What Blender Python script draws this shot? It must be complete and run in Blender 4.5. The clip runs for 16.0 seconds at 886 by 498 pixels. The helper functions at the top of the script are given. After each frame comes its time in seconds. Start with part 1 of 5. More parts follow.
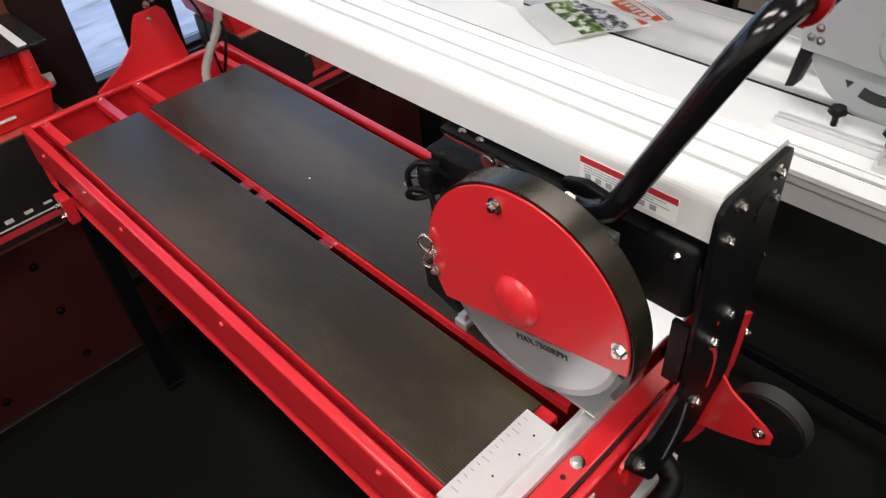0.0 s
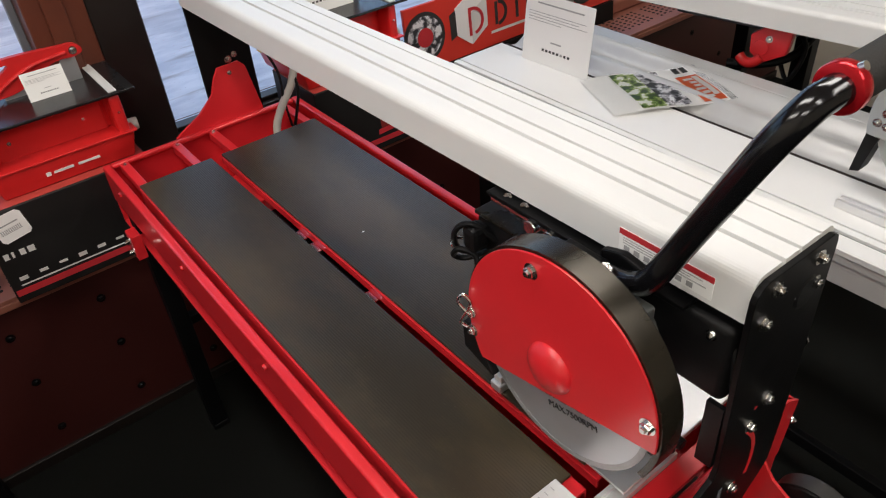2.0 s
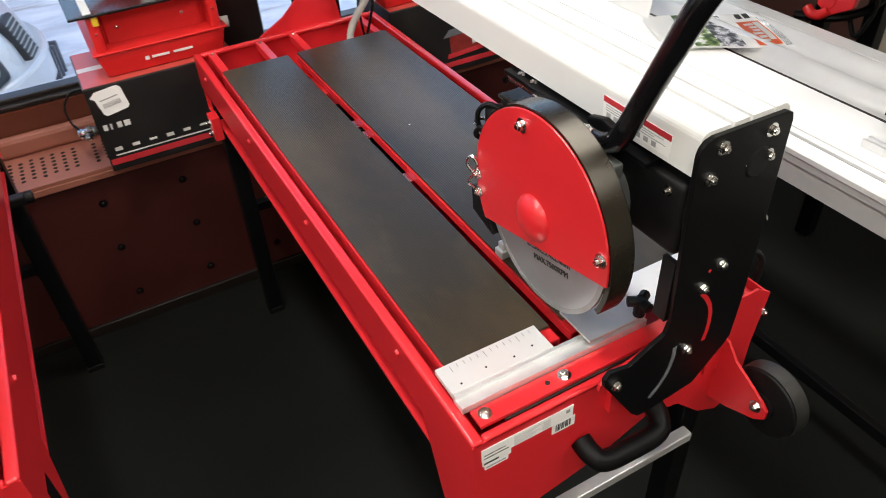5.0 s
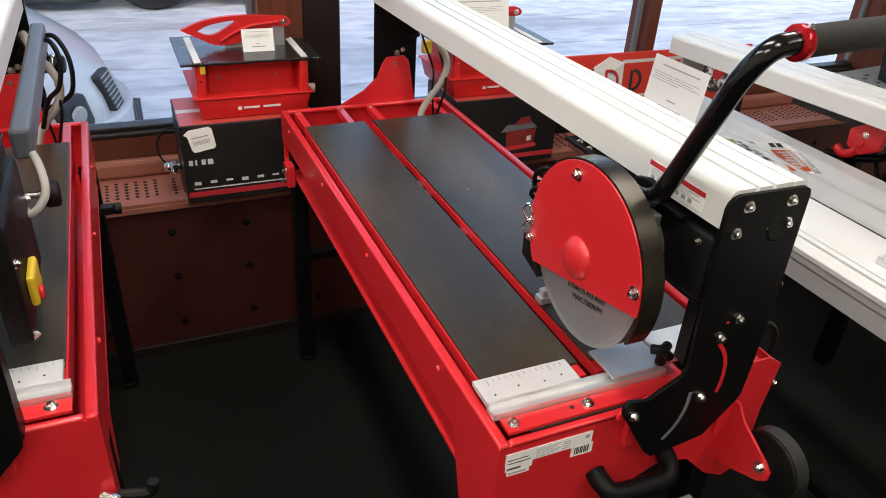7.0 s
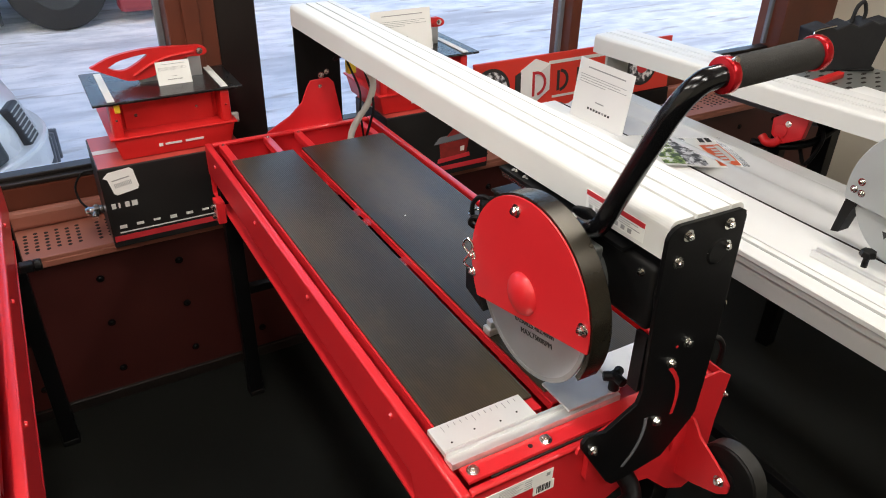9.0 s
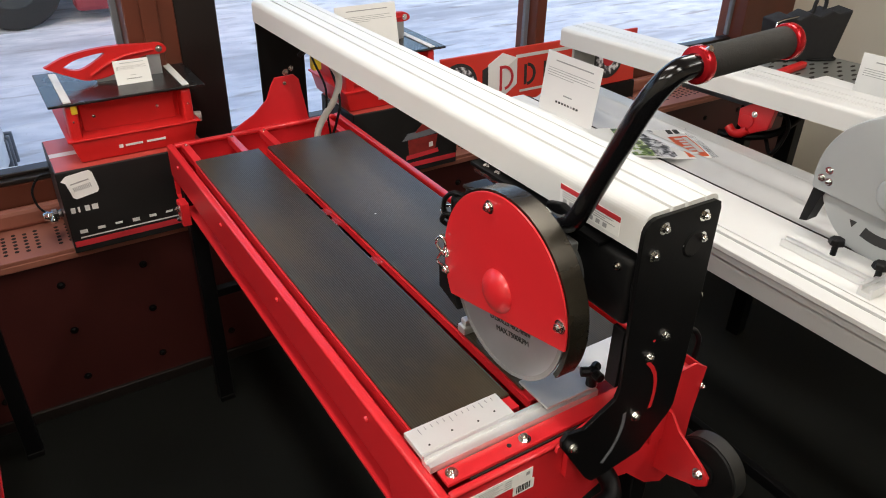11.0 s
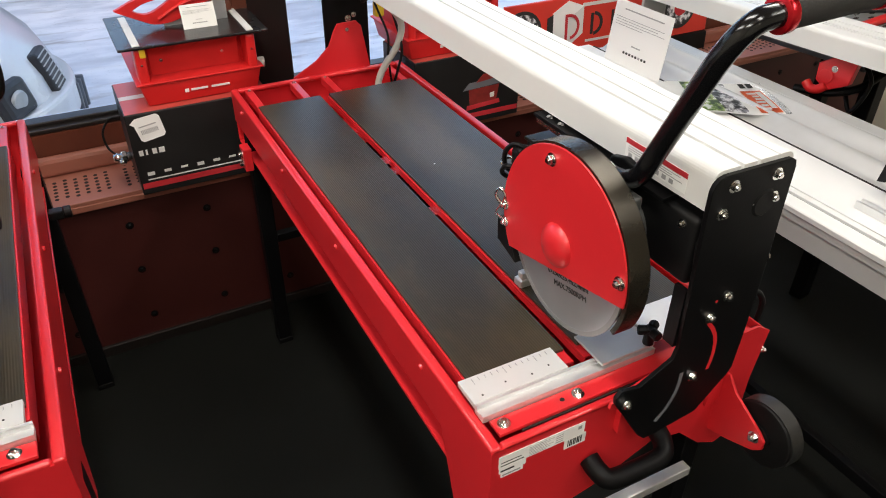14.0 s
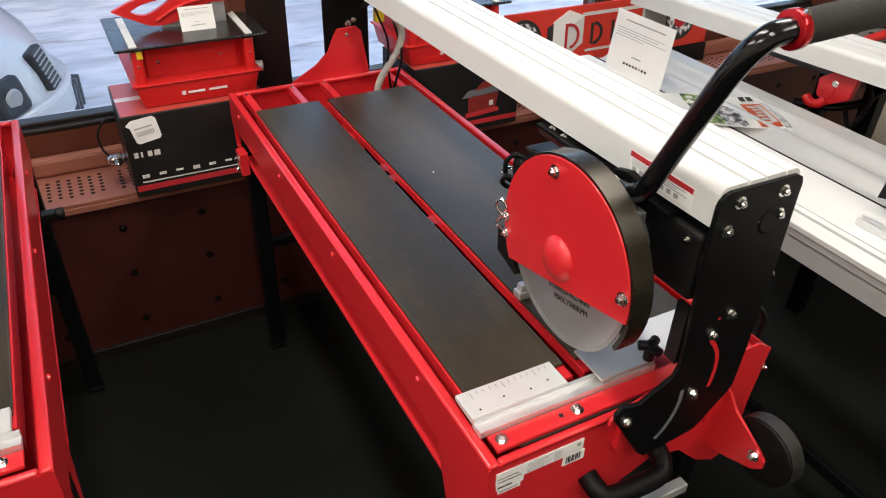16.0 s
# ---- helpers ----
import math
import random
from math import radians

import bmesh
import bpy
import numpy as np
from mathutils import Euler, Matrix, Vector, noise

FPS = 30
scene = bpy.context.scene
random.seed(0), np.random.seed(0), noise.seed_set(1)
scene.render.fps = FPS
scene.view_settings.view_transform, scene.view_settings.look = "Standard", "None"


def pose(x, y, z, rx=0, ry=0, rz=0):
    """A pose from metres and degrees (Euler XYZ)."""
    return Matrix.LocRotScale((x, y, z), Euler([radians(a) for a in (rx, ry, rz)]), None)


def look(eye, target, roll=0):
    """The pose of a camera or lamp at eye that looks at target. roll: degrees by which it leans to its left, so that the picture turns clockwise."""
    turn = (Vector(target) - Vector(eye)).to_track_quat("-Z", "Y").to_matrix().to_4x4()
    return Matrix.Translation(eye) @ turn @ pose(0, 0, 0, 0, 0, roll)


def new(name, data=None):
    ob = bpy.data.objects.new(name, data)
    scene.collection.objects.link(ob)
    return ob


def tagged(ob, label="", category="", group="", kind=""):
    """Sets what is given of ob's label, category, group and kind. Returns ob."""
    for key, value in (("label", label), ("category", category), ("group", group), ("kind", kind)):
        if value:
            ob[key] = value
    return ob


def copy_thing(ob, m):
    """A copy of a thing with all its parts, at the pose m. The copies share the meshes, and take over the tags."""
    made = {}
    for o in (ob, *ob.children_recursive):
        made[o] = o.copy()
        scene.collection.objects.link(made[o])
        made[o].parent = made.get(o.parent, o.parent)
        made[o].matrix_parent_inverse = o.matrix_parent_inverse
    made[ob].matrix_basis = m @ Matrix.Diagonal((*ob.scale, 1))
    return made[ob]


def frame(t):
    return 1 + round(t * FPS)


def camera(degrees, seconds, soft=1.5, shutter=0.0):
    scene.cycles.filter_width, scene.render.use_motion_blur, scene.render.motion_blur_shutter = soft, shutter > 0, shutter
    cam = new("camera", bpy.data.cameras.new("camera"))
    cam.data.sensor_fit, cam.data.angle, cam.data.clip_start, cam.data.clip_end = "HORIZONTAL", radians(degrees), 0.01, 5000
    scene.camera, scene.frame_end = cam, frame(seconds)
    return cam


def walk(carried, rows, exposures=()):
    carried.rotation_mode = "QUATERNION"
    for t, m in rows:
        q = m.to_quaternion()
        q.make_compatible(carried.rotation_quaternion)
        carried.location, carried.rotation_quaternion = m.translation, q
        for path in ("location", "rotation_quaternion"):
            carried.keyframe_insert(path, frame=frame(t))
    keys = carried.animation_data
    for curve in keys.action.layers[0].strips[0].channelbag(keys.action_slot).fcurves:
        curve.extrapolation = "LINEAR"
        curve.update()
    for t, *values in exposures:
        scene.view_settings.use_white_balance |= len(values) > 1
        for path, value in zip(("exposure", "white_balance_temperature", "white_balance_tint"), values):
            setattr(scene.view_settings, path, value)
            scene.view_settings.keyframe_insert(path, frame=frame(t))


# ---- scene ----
cam = camera(62.5, 16.0, soft=1.0, shutter=0.4)
PATH = [
    (0, (-0.23, -0.217, 1.544), (0.74, 0.901, 0.199), -5.4),
    (0.5, (-0.21, -0.225, 1.549), (0.713, 1.005, 0.271), -5.7),
    (1, (-0.218, -0.231, 1.555), (0.725, 1.041, 0.332), -4.7),
    (1.5, (-0.217, -0.231, 1.556), (0.737, 1.048, 0.349), -4.3),
    (2, (-0.219, -0.242, 1.553), (0.701, 1.059, 0.343), -4.9),
    (2.5, (-0.237, -0.242, 1.538), (0.606, 1.017, 0.232), -6.5),
    (3, (-0.323, -0.211, 1.529), (0.695, 0.858, 0.18), 0.5),
    (3.2, (-0.346, -0.204, 1.527), (0.71, 0.8, 0.157), 1.3),
    (5.3, (-0.245, -0.481, 1.519), (0.416, 0.942, 0.28), -2.9),
    (5.5, (-0.265, -0.495, 1.523), (0.397, 0.946, 0.304), -2.2),
    (6, (-0.304, -0.522, 1.519), (0.486, 0.955, 0.427), -0.2),
    (6.5, (-0.349, -0.557, 1.507), (0.46, 0.958, 0.483), 3.4),
    (7, (-0.372, -0.585, 1.497), (0.357, 0.977, 0.484), 3.7),
    (7.5, (-0.359, -0.584, 1.502), (0.453, 0.957, 0.519), 3.6),
    (8, (-0.363, -0.562, 1.522), (0.407, 1.012, 0.559), 4.3),
    (8.5, (-0.34, -0.547, 1.533), (0.474, 0.923, 0.448), 2.4),
    (8.7, (-0.342, -0.54, 1.543), (0.507, 0.956, 0.522), 1.3),
    (10.8, (-0.342, -0.511, 1.528), (0.552, 0.945, 0.488), 1.3),
    (11, (-0.335, -0.511, 1.533), (0.597, 0.929, 0.504), 1.3),
    (11.5, (-0.331, -0.506, 1.528), (0.548, 0.972, 0.507), 1.1),
    (12, (-0.329, -0.519, 1.537), (0.475, 1.003, 0.517), -0.2),
    (12.5, (-0.312, -0.488, 1.527), (0.502, 0.959, 0.411), 0.3),
    (13, (-0.326, -0.485, 1.528), (0.43, 0.974, 0.388), -1.0),
    (13.5, (-0.327, -0.496, 1.529), (0.487, 0.963, 0.43), 0.6),
    (14, (-0.338, -0.506, 1.53), (0.429, 0.946, 0.389), 0.4),
    (14.5, (-0.343, -0.507, 1.53), (0.43, 0.943, 0.389), 0.8),
    (15, (-0.345, -0.504, 1.529), (0.418, 0.955, 0.395), 1.2),
    (15.5, (-0.338, -0.502, 1.53), (0.458, 0.927, 0.379), 1.2),
    (16, (-0.337, -0.487, 1.527), (0.449, 0.965, 0.399), 1.7),
]
EXPOSURES = [(0, -0.04, 6150, 12), (0.5, -0.15, 6250, 12), (1.5, -0.30, 6350, 12), (2.0, -0.31, 6350, 12), (2.5, -0.13, 6200, 12), (3.2, 0.08, 6100, 12), (5.3, 0.28, 6350, 10), (6.0, 0.06, 6400, 10), (7.5, 0.0, 6450, 10), (8.5, 0.06, 6450, 10), (11.0, -0.06, 6500, 10), (12.0, -0.11, 6500, 10), (13.0, 0.03, 6450, 10), (14.0, 0.1, 6450, 10), (16.0, 0.1, 6450, 10)]
walk(cam, [(t, look(eye, target, roll)) for t, eye, target, roll in PATH], EXPOSURES)

# ---- world and lights ----
world = bpy.data.worlds.new("overcast_day")
scene.world = world
world.use_nodes = True
wn = world.node_tree.nodes
sky = wn.new("ShaderNodeTexSky")
sky.sky_type = "NISHITA"
sky.sun_disc = False
sky.sun_elevation = radians(28)
sky.sun_rotation = radians(200)
sky.air_density = 1.0
sky.dust_density = 3.0
world.node_tree.links.new(sky.outputs[0], wn["Background"].inputs[0])
wn["Background"].inputs[1].default_value = 0.36

sun = new("sun", bpy.data.lights.new("sun", "SUN"))
sun.data.energy, sun.data.angle, sun.data.color = 0.3, radians(20), (1.0, 0.96, 0.9)
sun.matrix_basis = look((2.0, 6.0, 6.0), (0.0, 2.5, 0.0))

CEILING = 2.75
LAMPS = [(-0.35, -1.35), (1.2, -1.35), (-0.35, 0.45), (1.2, 0.45), (-1.7, -1.35), (-1.7, 0.45)]
for lx, ly in LAMPS:
    lamp = new("ceiling_lamp_light", bpy.data.lights.new("ceiling_lamp_light", "AREA"))
    lamp.data.shape, lamp.data.size, lamp.data.size_y = "RECTANGLE", 0.24, 1.1
    lamp.data.energy, lamp.data.color = (20.0 if lx < -1 else 14.0 if lx > 1 else 15.5), (1.0, 0.94, 0.85)
    lamp.matrix_basis = pose(lx, ly, CEILING - 0.09)


# ---- materials ----
def material(name, colour, rough=0.5, metal=0.0, vary=0.12, scale=6.0, grain=60.0, bump=0.05, coat=0.0, other=None, per_object=0.0, spec=0.5):
    """A surface with broad mottling, fine grain and uneven gloss."""
    m = bpy.data.materials.new(name)
    m.use_nodes = True
    n, l = m.node_tree.nodes, m.node_tree.links
    p = n["Principled BSDF"]
    co = n.new("ShaderNodeTexCoord")
    big, fine = n.new("ShaderNodeTexNoise"), n.new("ShaderNodeTexNoise")
    big.inputs["Scale"].default_value, big.inputs["Detail"].default_value = scale, 5
    fine.inputs["Scale"].default_value, fine.inputs["Detail"].default_value = grain, 3
    l.new(co.outputs["Object"], big.inputs["Vector"])
    l.new(co.outputs["Object"], fine.inputs["Vector"])
    mix = n.new("ShaderNodeMix")
    mix.data_type = "RGBA"
    dark = other or tuple(c * (1 - 2 * vary) for c in colour)
    light = tuple(min(1, c * (1 + vary)) for c in colour)
    mix.inputs[6].default_value, mix.inputs[7].default_value = (*dark, 1), (*light, 1)
    l.new(big.outputs["Fac"], mix.inputs[0])
    l.new(mix.outputs[2], p.inputs["Base Color"])
    if per_object:
        info, hsv = n.new("ShaderNodeObjectInfo"), n.new("ShaderNodeHueSaturation")
        ramp = n.new("ShaderNodeMapRange")
        ramp.inputs[3].default_value, ramp.inputs[4].default_value = 1 - per_object, 1 + per_object
        l.new(info.outputs["Random"], ramp.inputs[0])
        l.new(ramp.outputs[0], hsv.inputs["Value"])
        l.new(mix.outputs[2], hsv.inputs["Color"])
        l.new(hsv.outputs[0], p.inputs["Base Color"])
    gloss = n.new("ShaderNodeMapRange")
    gloss.inputs[3].default_value, gloss.inputs[4].default_value = max(0.03, rough * 0.75), min(1, rough * 1.25)
    l.new(big.outputs["Fac"], gloss.inputs[0])
    l.new(gloss.outputs[0], p.inputs["Roughness"])
    p.inputs["Metallic"].default_value = metal
    p.inputs["Coat Weight"].default_value = coat
    p.inputs["Coat Roughness"].default_value = 0.12
    p.inputs["Specular IOR Level"].default_value = spec
    if bump:
        b = n.new("ShaderNodeBump")
        b.inputs["Strength"].default_value, b.inputs["Distance"].default_value = bump, 0.002
        l.new(fine.outputs["Fac"], b.inputs["Height"])
        l.new(b.outputs[0], p.inputs["Normal"])
    return m


RED = material("red_powder_coat", (0.70, 0.022, 0.029), 0.33, vary=0.07, scale=9, grain=180, bump=0.04, spec=0.5, coat=0.35)
RED_PLASTIC = material("red_plastic", (0.66, 0.018, 0.018), 0.4, vary=0.08, scale=12, grain=220, bump=0.06)
BLACK = material("black_powder_coat", (0.004, 0.004, 0.0045), 0.42, vary=0.2, scale=14, grain=260, bump=0.08, spec=0.17)
BLACK_PLASTIC = material("black_plastic", (0.006, 0.006, 0.0065), 0.48, vary=0.2, scale=20, grain=200, bump=0.08, spec=0.22)
SATIN_BLACK = material("satin_black_steel", (0.040, 0.034, 0.024), 0.27, metal=0.6, vary=0.35, scale=14, grain=260, bump=0.05, spec=0.6)
TOP_BLACK = material("glossy_black_sheet_steel", (0.010, 0.010, 0.011), 0.27, vary=0.2, scale=9, grain=160, bump=0.02, spec=0.6)
GLOSS_BLACK = material("glossy_black_enamel", (0.006, 0.006, 0.007), 0.16, vary=0.2, scale=14, grain=200, bump=0.03)
RED_METAL = material("red_anodised_metal", (0.55, 0.012, 0.02), 0.22, metal=0.6, vary=0.06, scale=20, bump=0.02)
BOARD_RED = material("red_board_print", (0.70, 0.045, 0.028), 0.4, vary=0.06, scale=4, bump=0.02)
DULL_RED_INK = material("dark_red_print", (0.28, 0.03, 0.025), 0.45, vary=0.3, scale=40, bump=0)
GRIP = material("foam_grip", (0.022, 0.021, 0.019), 0.8, vary=0.25, scale=40, grain=500, bump=0.3)
WHITE = material("white_anodised_rail", (0.76, 0.76, 0.74), 0.38, vary=0.03, scale=4, grain=120, bump=0.02)
GREY_PAINT = material("grey_enamel", (0.42, 0.44, 0.44), 0.35, vary=0.05, scale=8, grain=150, bump=0.03)
APRON = material("pale_grey_apron", (0.48, 0.48, 0.465), 0.45, vary=0.05, scale=5, grain=120, bump=0.03)
ALU = material("brushed_aluminium", (0.80, 0.80, 0.80), 0.42, metal=0.7, vary=0.05, scale=30, grain=90, bump=0.06)
CAST = material("grey_cast_aluminium", (0.17, 0.18, 0.175), 0.38, metal=0.4, vary=0.15, scale=25, grain=200, bump=0.1)
STEEL = material("zinc_plated_steel", (0.78, 0.77, 0.74), 0.2, metal=1.0, vary=0.08, scale=40, grain=120, bump=0.03)
RULER = material("satin_aluminium_ruler", (0.70, 0.70, 0.69), 0.40, metal=0.25, vary=0.05, scale=20, grain=120, bump=0.03)
BLADE = material("steel_blade", (0.55, 0.56, 0.58), 0.38, metal=0.75, vary=0.08, scale=16, grain=160, bump=0.04)
RIM = material("diamond_rim", (0.42, 0.42, 0.42), 0.5, metal=0.6, vary=0.15, scale=60, grain=400, bump=0.2)
PAPER = material("white_paper", (0.87, 0.87, 0.85), 0.75, vary=0.02, scale=8, grain=200, bump=0.02)
INK = material("black_ink", (0.03, 0.03, 0.03), 0.6, vary=0.1, bump=0)
GREY_INK = material("grey_ink", (0.38, 0.38, 0.38), 0.7, vary=0.1, bump=0)
RED_INK = material("red_ink", (0.55, 0.03, 0.04), 0.5, vary=0.08, bump=0)
PALE_INK = material("white_print", (0.7, 0.7, 0.68), 0.5, vary=0.05, bump=0)
ORANGE_INK = material("orange_print", (0.72, 0.12, 0.03), 0.4, vary=0.1, bump=0)
YELLOW = material("yellow_plastic", (0.75, 0.52, 0.03), 0.45, vary=0.08, bump=0.03)
CARTON = material("black_printed_carton", (0.014, 0.013, 0.013), 0.42, vary=0.2, scale=10, grain=90, bump=0.06)
CARTON_RED = material("red_printed_carton", (0.5, 0.07, 0.055), 0.35, vary=0.15, scale=10, grain=90, bump=0.06)
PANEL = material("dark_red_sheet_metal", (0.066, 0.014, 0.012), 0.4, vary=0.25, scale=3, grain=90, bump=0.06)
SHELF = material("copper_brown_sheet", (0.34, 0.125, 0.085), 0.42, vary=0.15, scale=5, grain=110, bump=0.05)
# near-black that stands in for the shade inside holes and slots
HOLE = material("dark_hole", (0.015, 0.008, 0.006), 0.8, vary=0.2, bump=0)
TIMBER = material("brown_stained_timber", (0.14, 0.037, 0.019), 0.4, vary=0.3, scale=5, grain=70, bump=0.1)
DARK_FRAME = material("dark_bronze_profile", (0.014, 0.010, 0.009), 0.4, vary=0.2, scale=8, grain=120, bump=0.04)
BLUE_GREY = material("blue_grey_enamel", (0.11, 0.125, 0.15), 0.4, vary=0.1, scale=10, grain=150, bump=0.04)
GREY_FRAME = material("grey_window_gasket", (0.16, 0.17, 0.19), 0.5, vary=0.1, bump=0.03)
PINE = material("varnished_pine_boards", (0.40, 0.25, 0.11), 0.45, vary=0.2, scale=3, grain=50, bump=0.08)
PLASTER = material("cream_wall_paint", (0.66, 0.61, 0.50), 0.8, vary=0.04, scale=2, grain=60, bump=0.08)
CEIL = material("white_ceiling_paint", (0.78, 0.78, 0.76), 0.85, vary=0.03, scale=2, grain=60, bump=0.05)
CABLE = material("grey_hose", (0.5, 0.49, 0.45), 0.5, vary=0.1, scale=30, bump=0.05)
CAR_PAINT = material("silver_car_paint", (0.66, 0.69, 0.71), 0.3, metal=0.0, vary=0.04, scale=3, grain=300, bump=0.01, coat=0.6)
CAR_DARK = material("dark_car_plastic", (0.03, 0.032, 0.036), 0.5, vary=0.2, scale=10, bump=0.05)
TYRE = material("tyre_rubber", (0.014, 0.014, 0.013), 0.5, vary=0.2, scale=30, grain=120, bump=0.15)
TRUCK_RED = material("dull_red_vehicle_paint", (0.22, 0.03, 0.04), 0.45, vary=0.2, scale=4, bump=0.05)
TRUCK_DARK = material("dirty_dark_vehicle_paint", (0.035, 0.04, 0.042), 0.6, vary=0.35, scale=3, bump=0.1)
RIBBED = material("ribbed_aluminium", (0.50, 0.50, 0.49), 0.36, metal=0.25, vary=0.05, scale=20, grain=120, bump=0.04)
SEAL = material("perforated_grey_tray", (0.22, 0.23, 0.22), 0.4, metal=0.3, vary=0.1, scale=10, bump=0.05)
CLOTH = material("black_bag_fabric", (0.014, 0.014, 0.016), 0.75, vary=0.3, scale=30, grain=300, bump=0.25)


def ribbed_rubber():
    m = material("ribbed_rubber_mat", (0.040, 0.033, 0.021), 0.33, vary=0.2, scale=2.2, grain=260, bump=0)
    n, l = m.node_tree.nodes, m.node_tree.links
    p = n["Principled BSDF"]
    co = n.new("ShaderNodeTexCoord")
    wave = n.new("ShaderNodeTexWave")
    wave.wave_type, wave.bands_direction = "BANDS", "X"
    wave.inputs["Scale"].default_value = 80.0
    b = n.new("ShaderNodeBump")
    b.inputs["Strength"].default_value, b.inputs["Distance"].default_value = 0.2, 0.0010
    l.new(co.outputs["Object"], wave.inputs["Vector"])
    l.new(wave.outputs["Fac"], b.inputs["Height"])
    l.new(b.outputs[0], p.inputs["Normal"])
    # rubbed-in tile dust and fine specks; broad ochre patches, streaked along the table, also paint in a warm
    # reflection
    st = n.new("ShaderNodeMapping")
    st.inputs["Scale"].default_value, st.inputs["Rotation"].default_value = (1.6, 0.7, 1.0), (0, 0, radians(14))
    l.new(co.outputs["Object"], st.inputs[0])
    colour = n["Mix"].outputs[2]
    for scale, detail, low, high, amount, tint in ((3.4, 7, 0.44, 0.72, 0.75, (0.085, 0.060, 0.028)), (11.0, 9, 0.56, 0.78, 0.55, (0.080, 0.064, 0.034)), (140.0, 2, 0.70, 0.80, 0.5, (0.10, 0.09, 0.07))):
        t = n.new("ShaderNodeTexNoise")
        t.inputs["Scale"].default_value, t.inputs["Detail"].default_value, t.inputs["Roughness"].default_value = scale, detail, 0.62
        r = n.new("ShaderNodeMapRange")
        r.inputs[1].default_value, r.inputs[2].default_value, r.inputs[4].default_value = low, high, amount
        mx = n.new("ShaderNodeMix")
        mx.data_type = "RGBA"
        mx.inputs[7].default_value = (*tint, 1)
        l.new(st.outputs[0], t.inputs["Vector"])
        l.new(t.outputs["Fac"], r.inputs[0])
        l.new(r.outputs[0], mx.inputs[0])
        l.new(colour, mx.inputs[6])
        colour = mx.outputs[2]
    l.new(colour, p.inputs["Base Color"])
    return m


def printed(name, stops, scale):
    """A small printed photograph: blotches of a few inks with hard edges."""
    m = material(name, (0.5, 0.5, 0.5), 0.35, bump=0)
    n, l = m.node_tree.nodes, m.node_tree.links
    t, co, ramp = n.new("ShaderNodeTexNoise"), n.new("ShaderNodeTexCoord"), n.new("ShaderNodeValToRGB")
    t.inputs["Scale"].default_value, t.inputs["Detail"].default_value = scale, 4
    ramp.color_ramp.interpolation = "CONSTANT"
    for i, (at, colour) in enumerate(stops):
        e = ramp.color_ramp.elements[i] if i < 2 else ramp.color_ramp.elements.new(at)
        e.position, e.color = at, (*colour, 1)
    l.new(co.outputs["Object"], t.inputs["Vector"])
    l.new(t.outputs["Fac"], ramp.inputs[0])
    l.new(ramp.outputs[0], n["Principled BSDF"].inputs["Base Color"])
    return m


def snow():
    m = material("trodden_snow", (0.78, 0.80, 0.84), 0.8, vary=0.05, scale=0.8, grain=9, bump=0.0, other=(0.60, 0.64, 0.70))
    n, l = m.node_tree.nodes, m.node_tree.links
    co = n.new("ShaderNodeTexCoord")
    st = n.new("ShaderNodeMapping")
    st.inputs["Scale"].default_value = (1.0, 2.0, 1.0)
    t = n.new("ShaderNodeTexNoise")
    t.inputs["Scale"].default_value, t.inputs["Detail"].default_value = 3.0, 8
    b = n.new("ShaderNodeBump")
    b.inputs["Strength"].default_value, b.inputs["Distance"].default_value = 0.5, 0.05
    l.new(co.outputs["Object"], st.inputs[0])
    l.new(st.outputs[0], t.inputs["Vector"])
    l.new(t.outputs["Fac"], b.inputs["Height"])
    l.new(b.outputs[0], n["Principled BSDF"].inputs["Normal"])
    for link in list(n["Mix"].inputs[0].links):
        l.remove(link)
    ramp = n.new("ShaderNodeMapRange")
    ramp.inputs[1].default_value, ramp.inputs[2].default_value = 0.36, 0.62
    l.new(t.outputs["Fac"], ramp.inputs[0])
    l.new(ramp.outputs[0], n["Mix"].inputs[0])
    # wheel tracks and slush drawn out along the street
    colour = n["Mix"].outputs[2]
    for stretch, scale, low, high, amount, tint in (((0.22, 1.5, 1.0), 1.3, 0.50, 0.66, 0.75, (0.40, 0.43, 0.48)), ((0.5, 2.4, 1.0), 3.2, 0.58, 0.70, 0.7, (0.30, 0.29, 0.29)), ((0.6, 2.0, 1.0), 2.1, 0.56, 0.70, 0.8, (0.90, 0.91, 0.93))):
        mp, tt, rr, mx = n.new("ShaderNodeMapping"), n.new("ShaderNodeTexNoise"), n.new("ShaderNodeMapRange"), n.new("ShaderNodeMix")
        mp.inputs["Scale"].default_value, mp.inputs["Location"].default_value = stretch, (scale, scale * 2, 0)
        tt.inputs["Scale"].default_value, tt.inputs["Detail"].default_value = scale, 9
        rr.inputs[1].default_value, rr.inputs[2].default_value, rr.inputs[4].default_value = low, high, amount
        mx.data_type = "RGBA"
        mx.inputs[7].default_value = (*tint, 1)
        l.new(co.outputs["Object"], mp.inputs[0])
        l.new(mp.outputs[0], tt.inputs["Vector"])
        l.new(tt.outputs["Fac"], rr.inputs[0])
        l.new(rr.outputs[0], mx.inputs[0])
        l.new(colour, mx.inputs[6])
        colour = mx.outputs[2]
    l.new(colour, n["Principled BSDF"].inputs["Base Color"])
    return m


def carpet():
    m = material("black_carpet", (0.0105, 0.0114, 0.0100), 0.95, vary=0.38, scale=3.0, grain=420, bump=0.5)
    m.node_tree.nodes["Principled BSDF"].inputs["Specular IOR Level"].default_value = 0.12
    return m


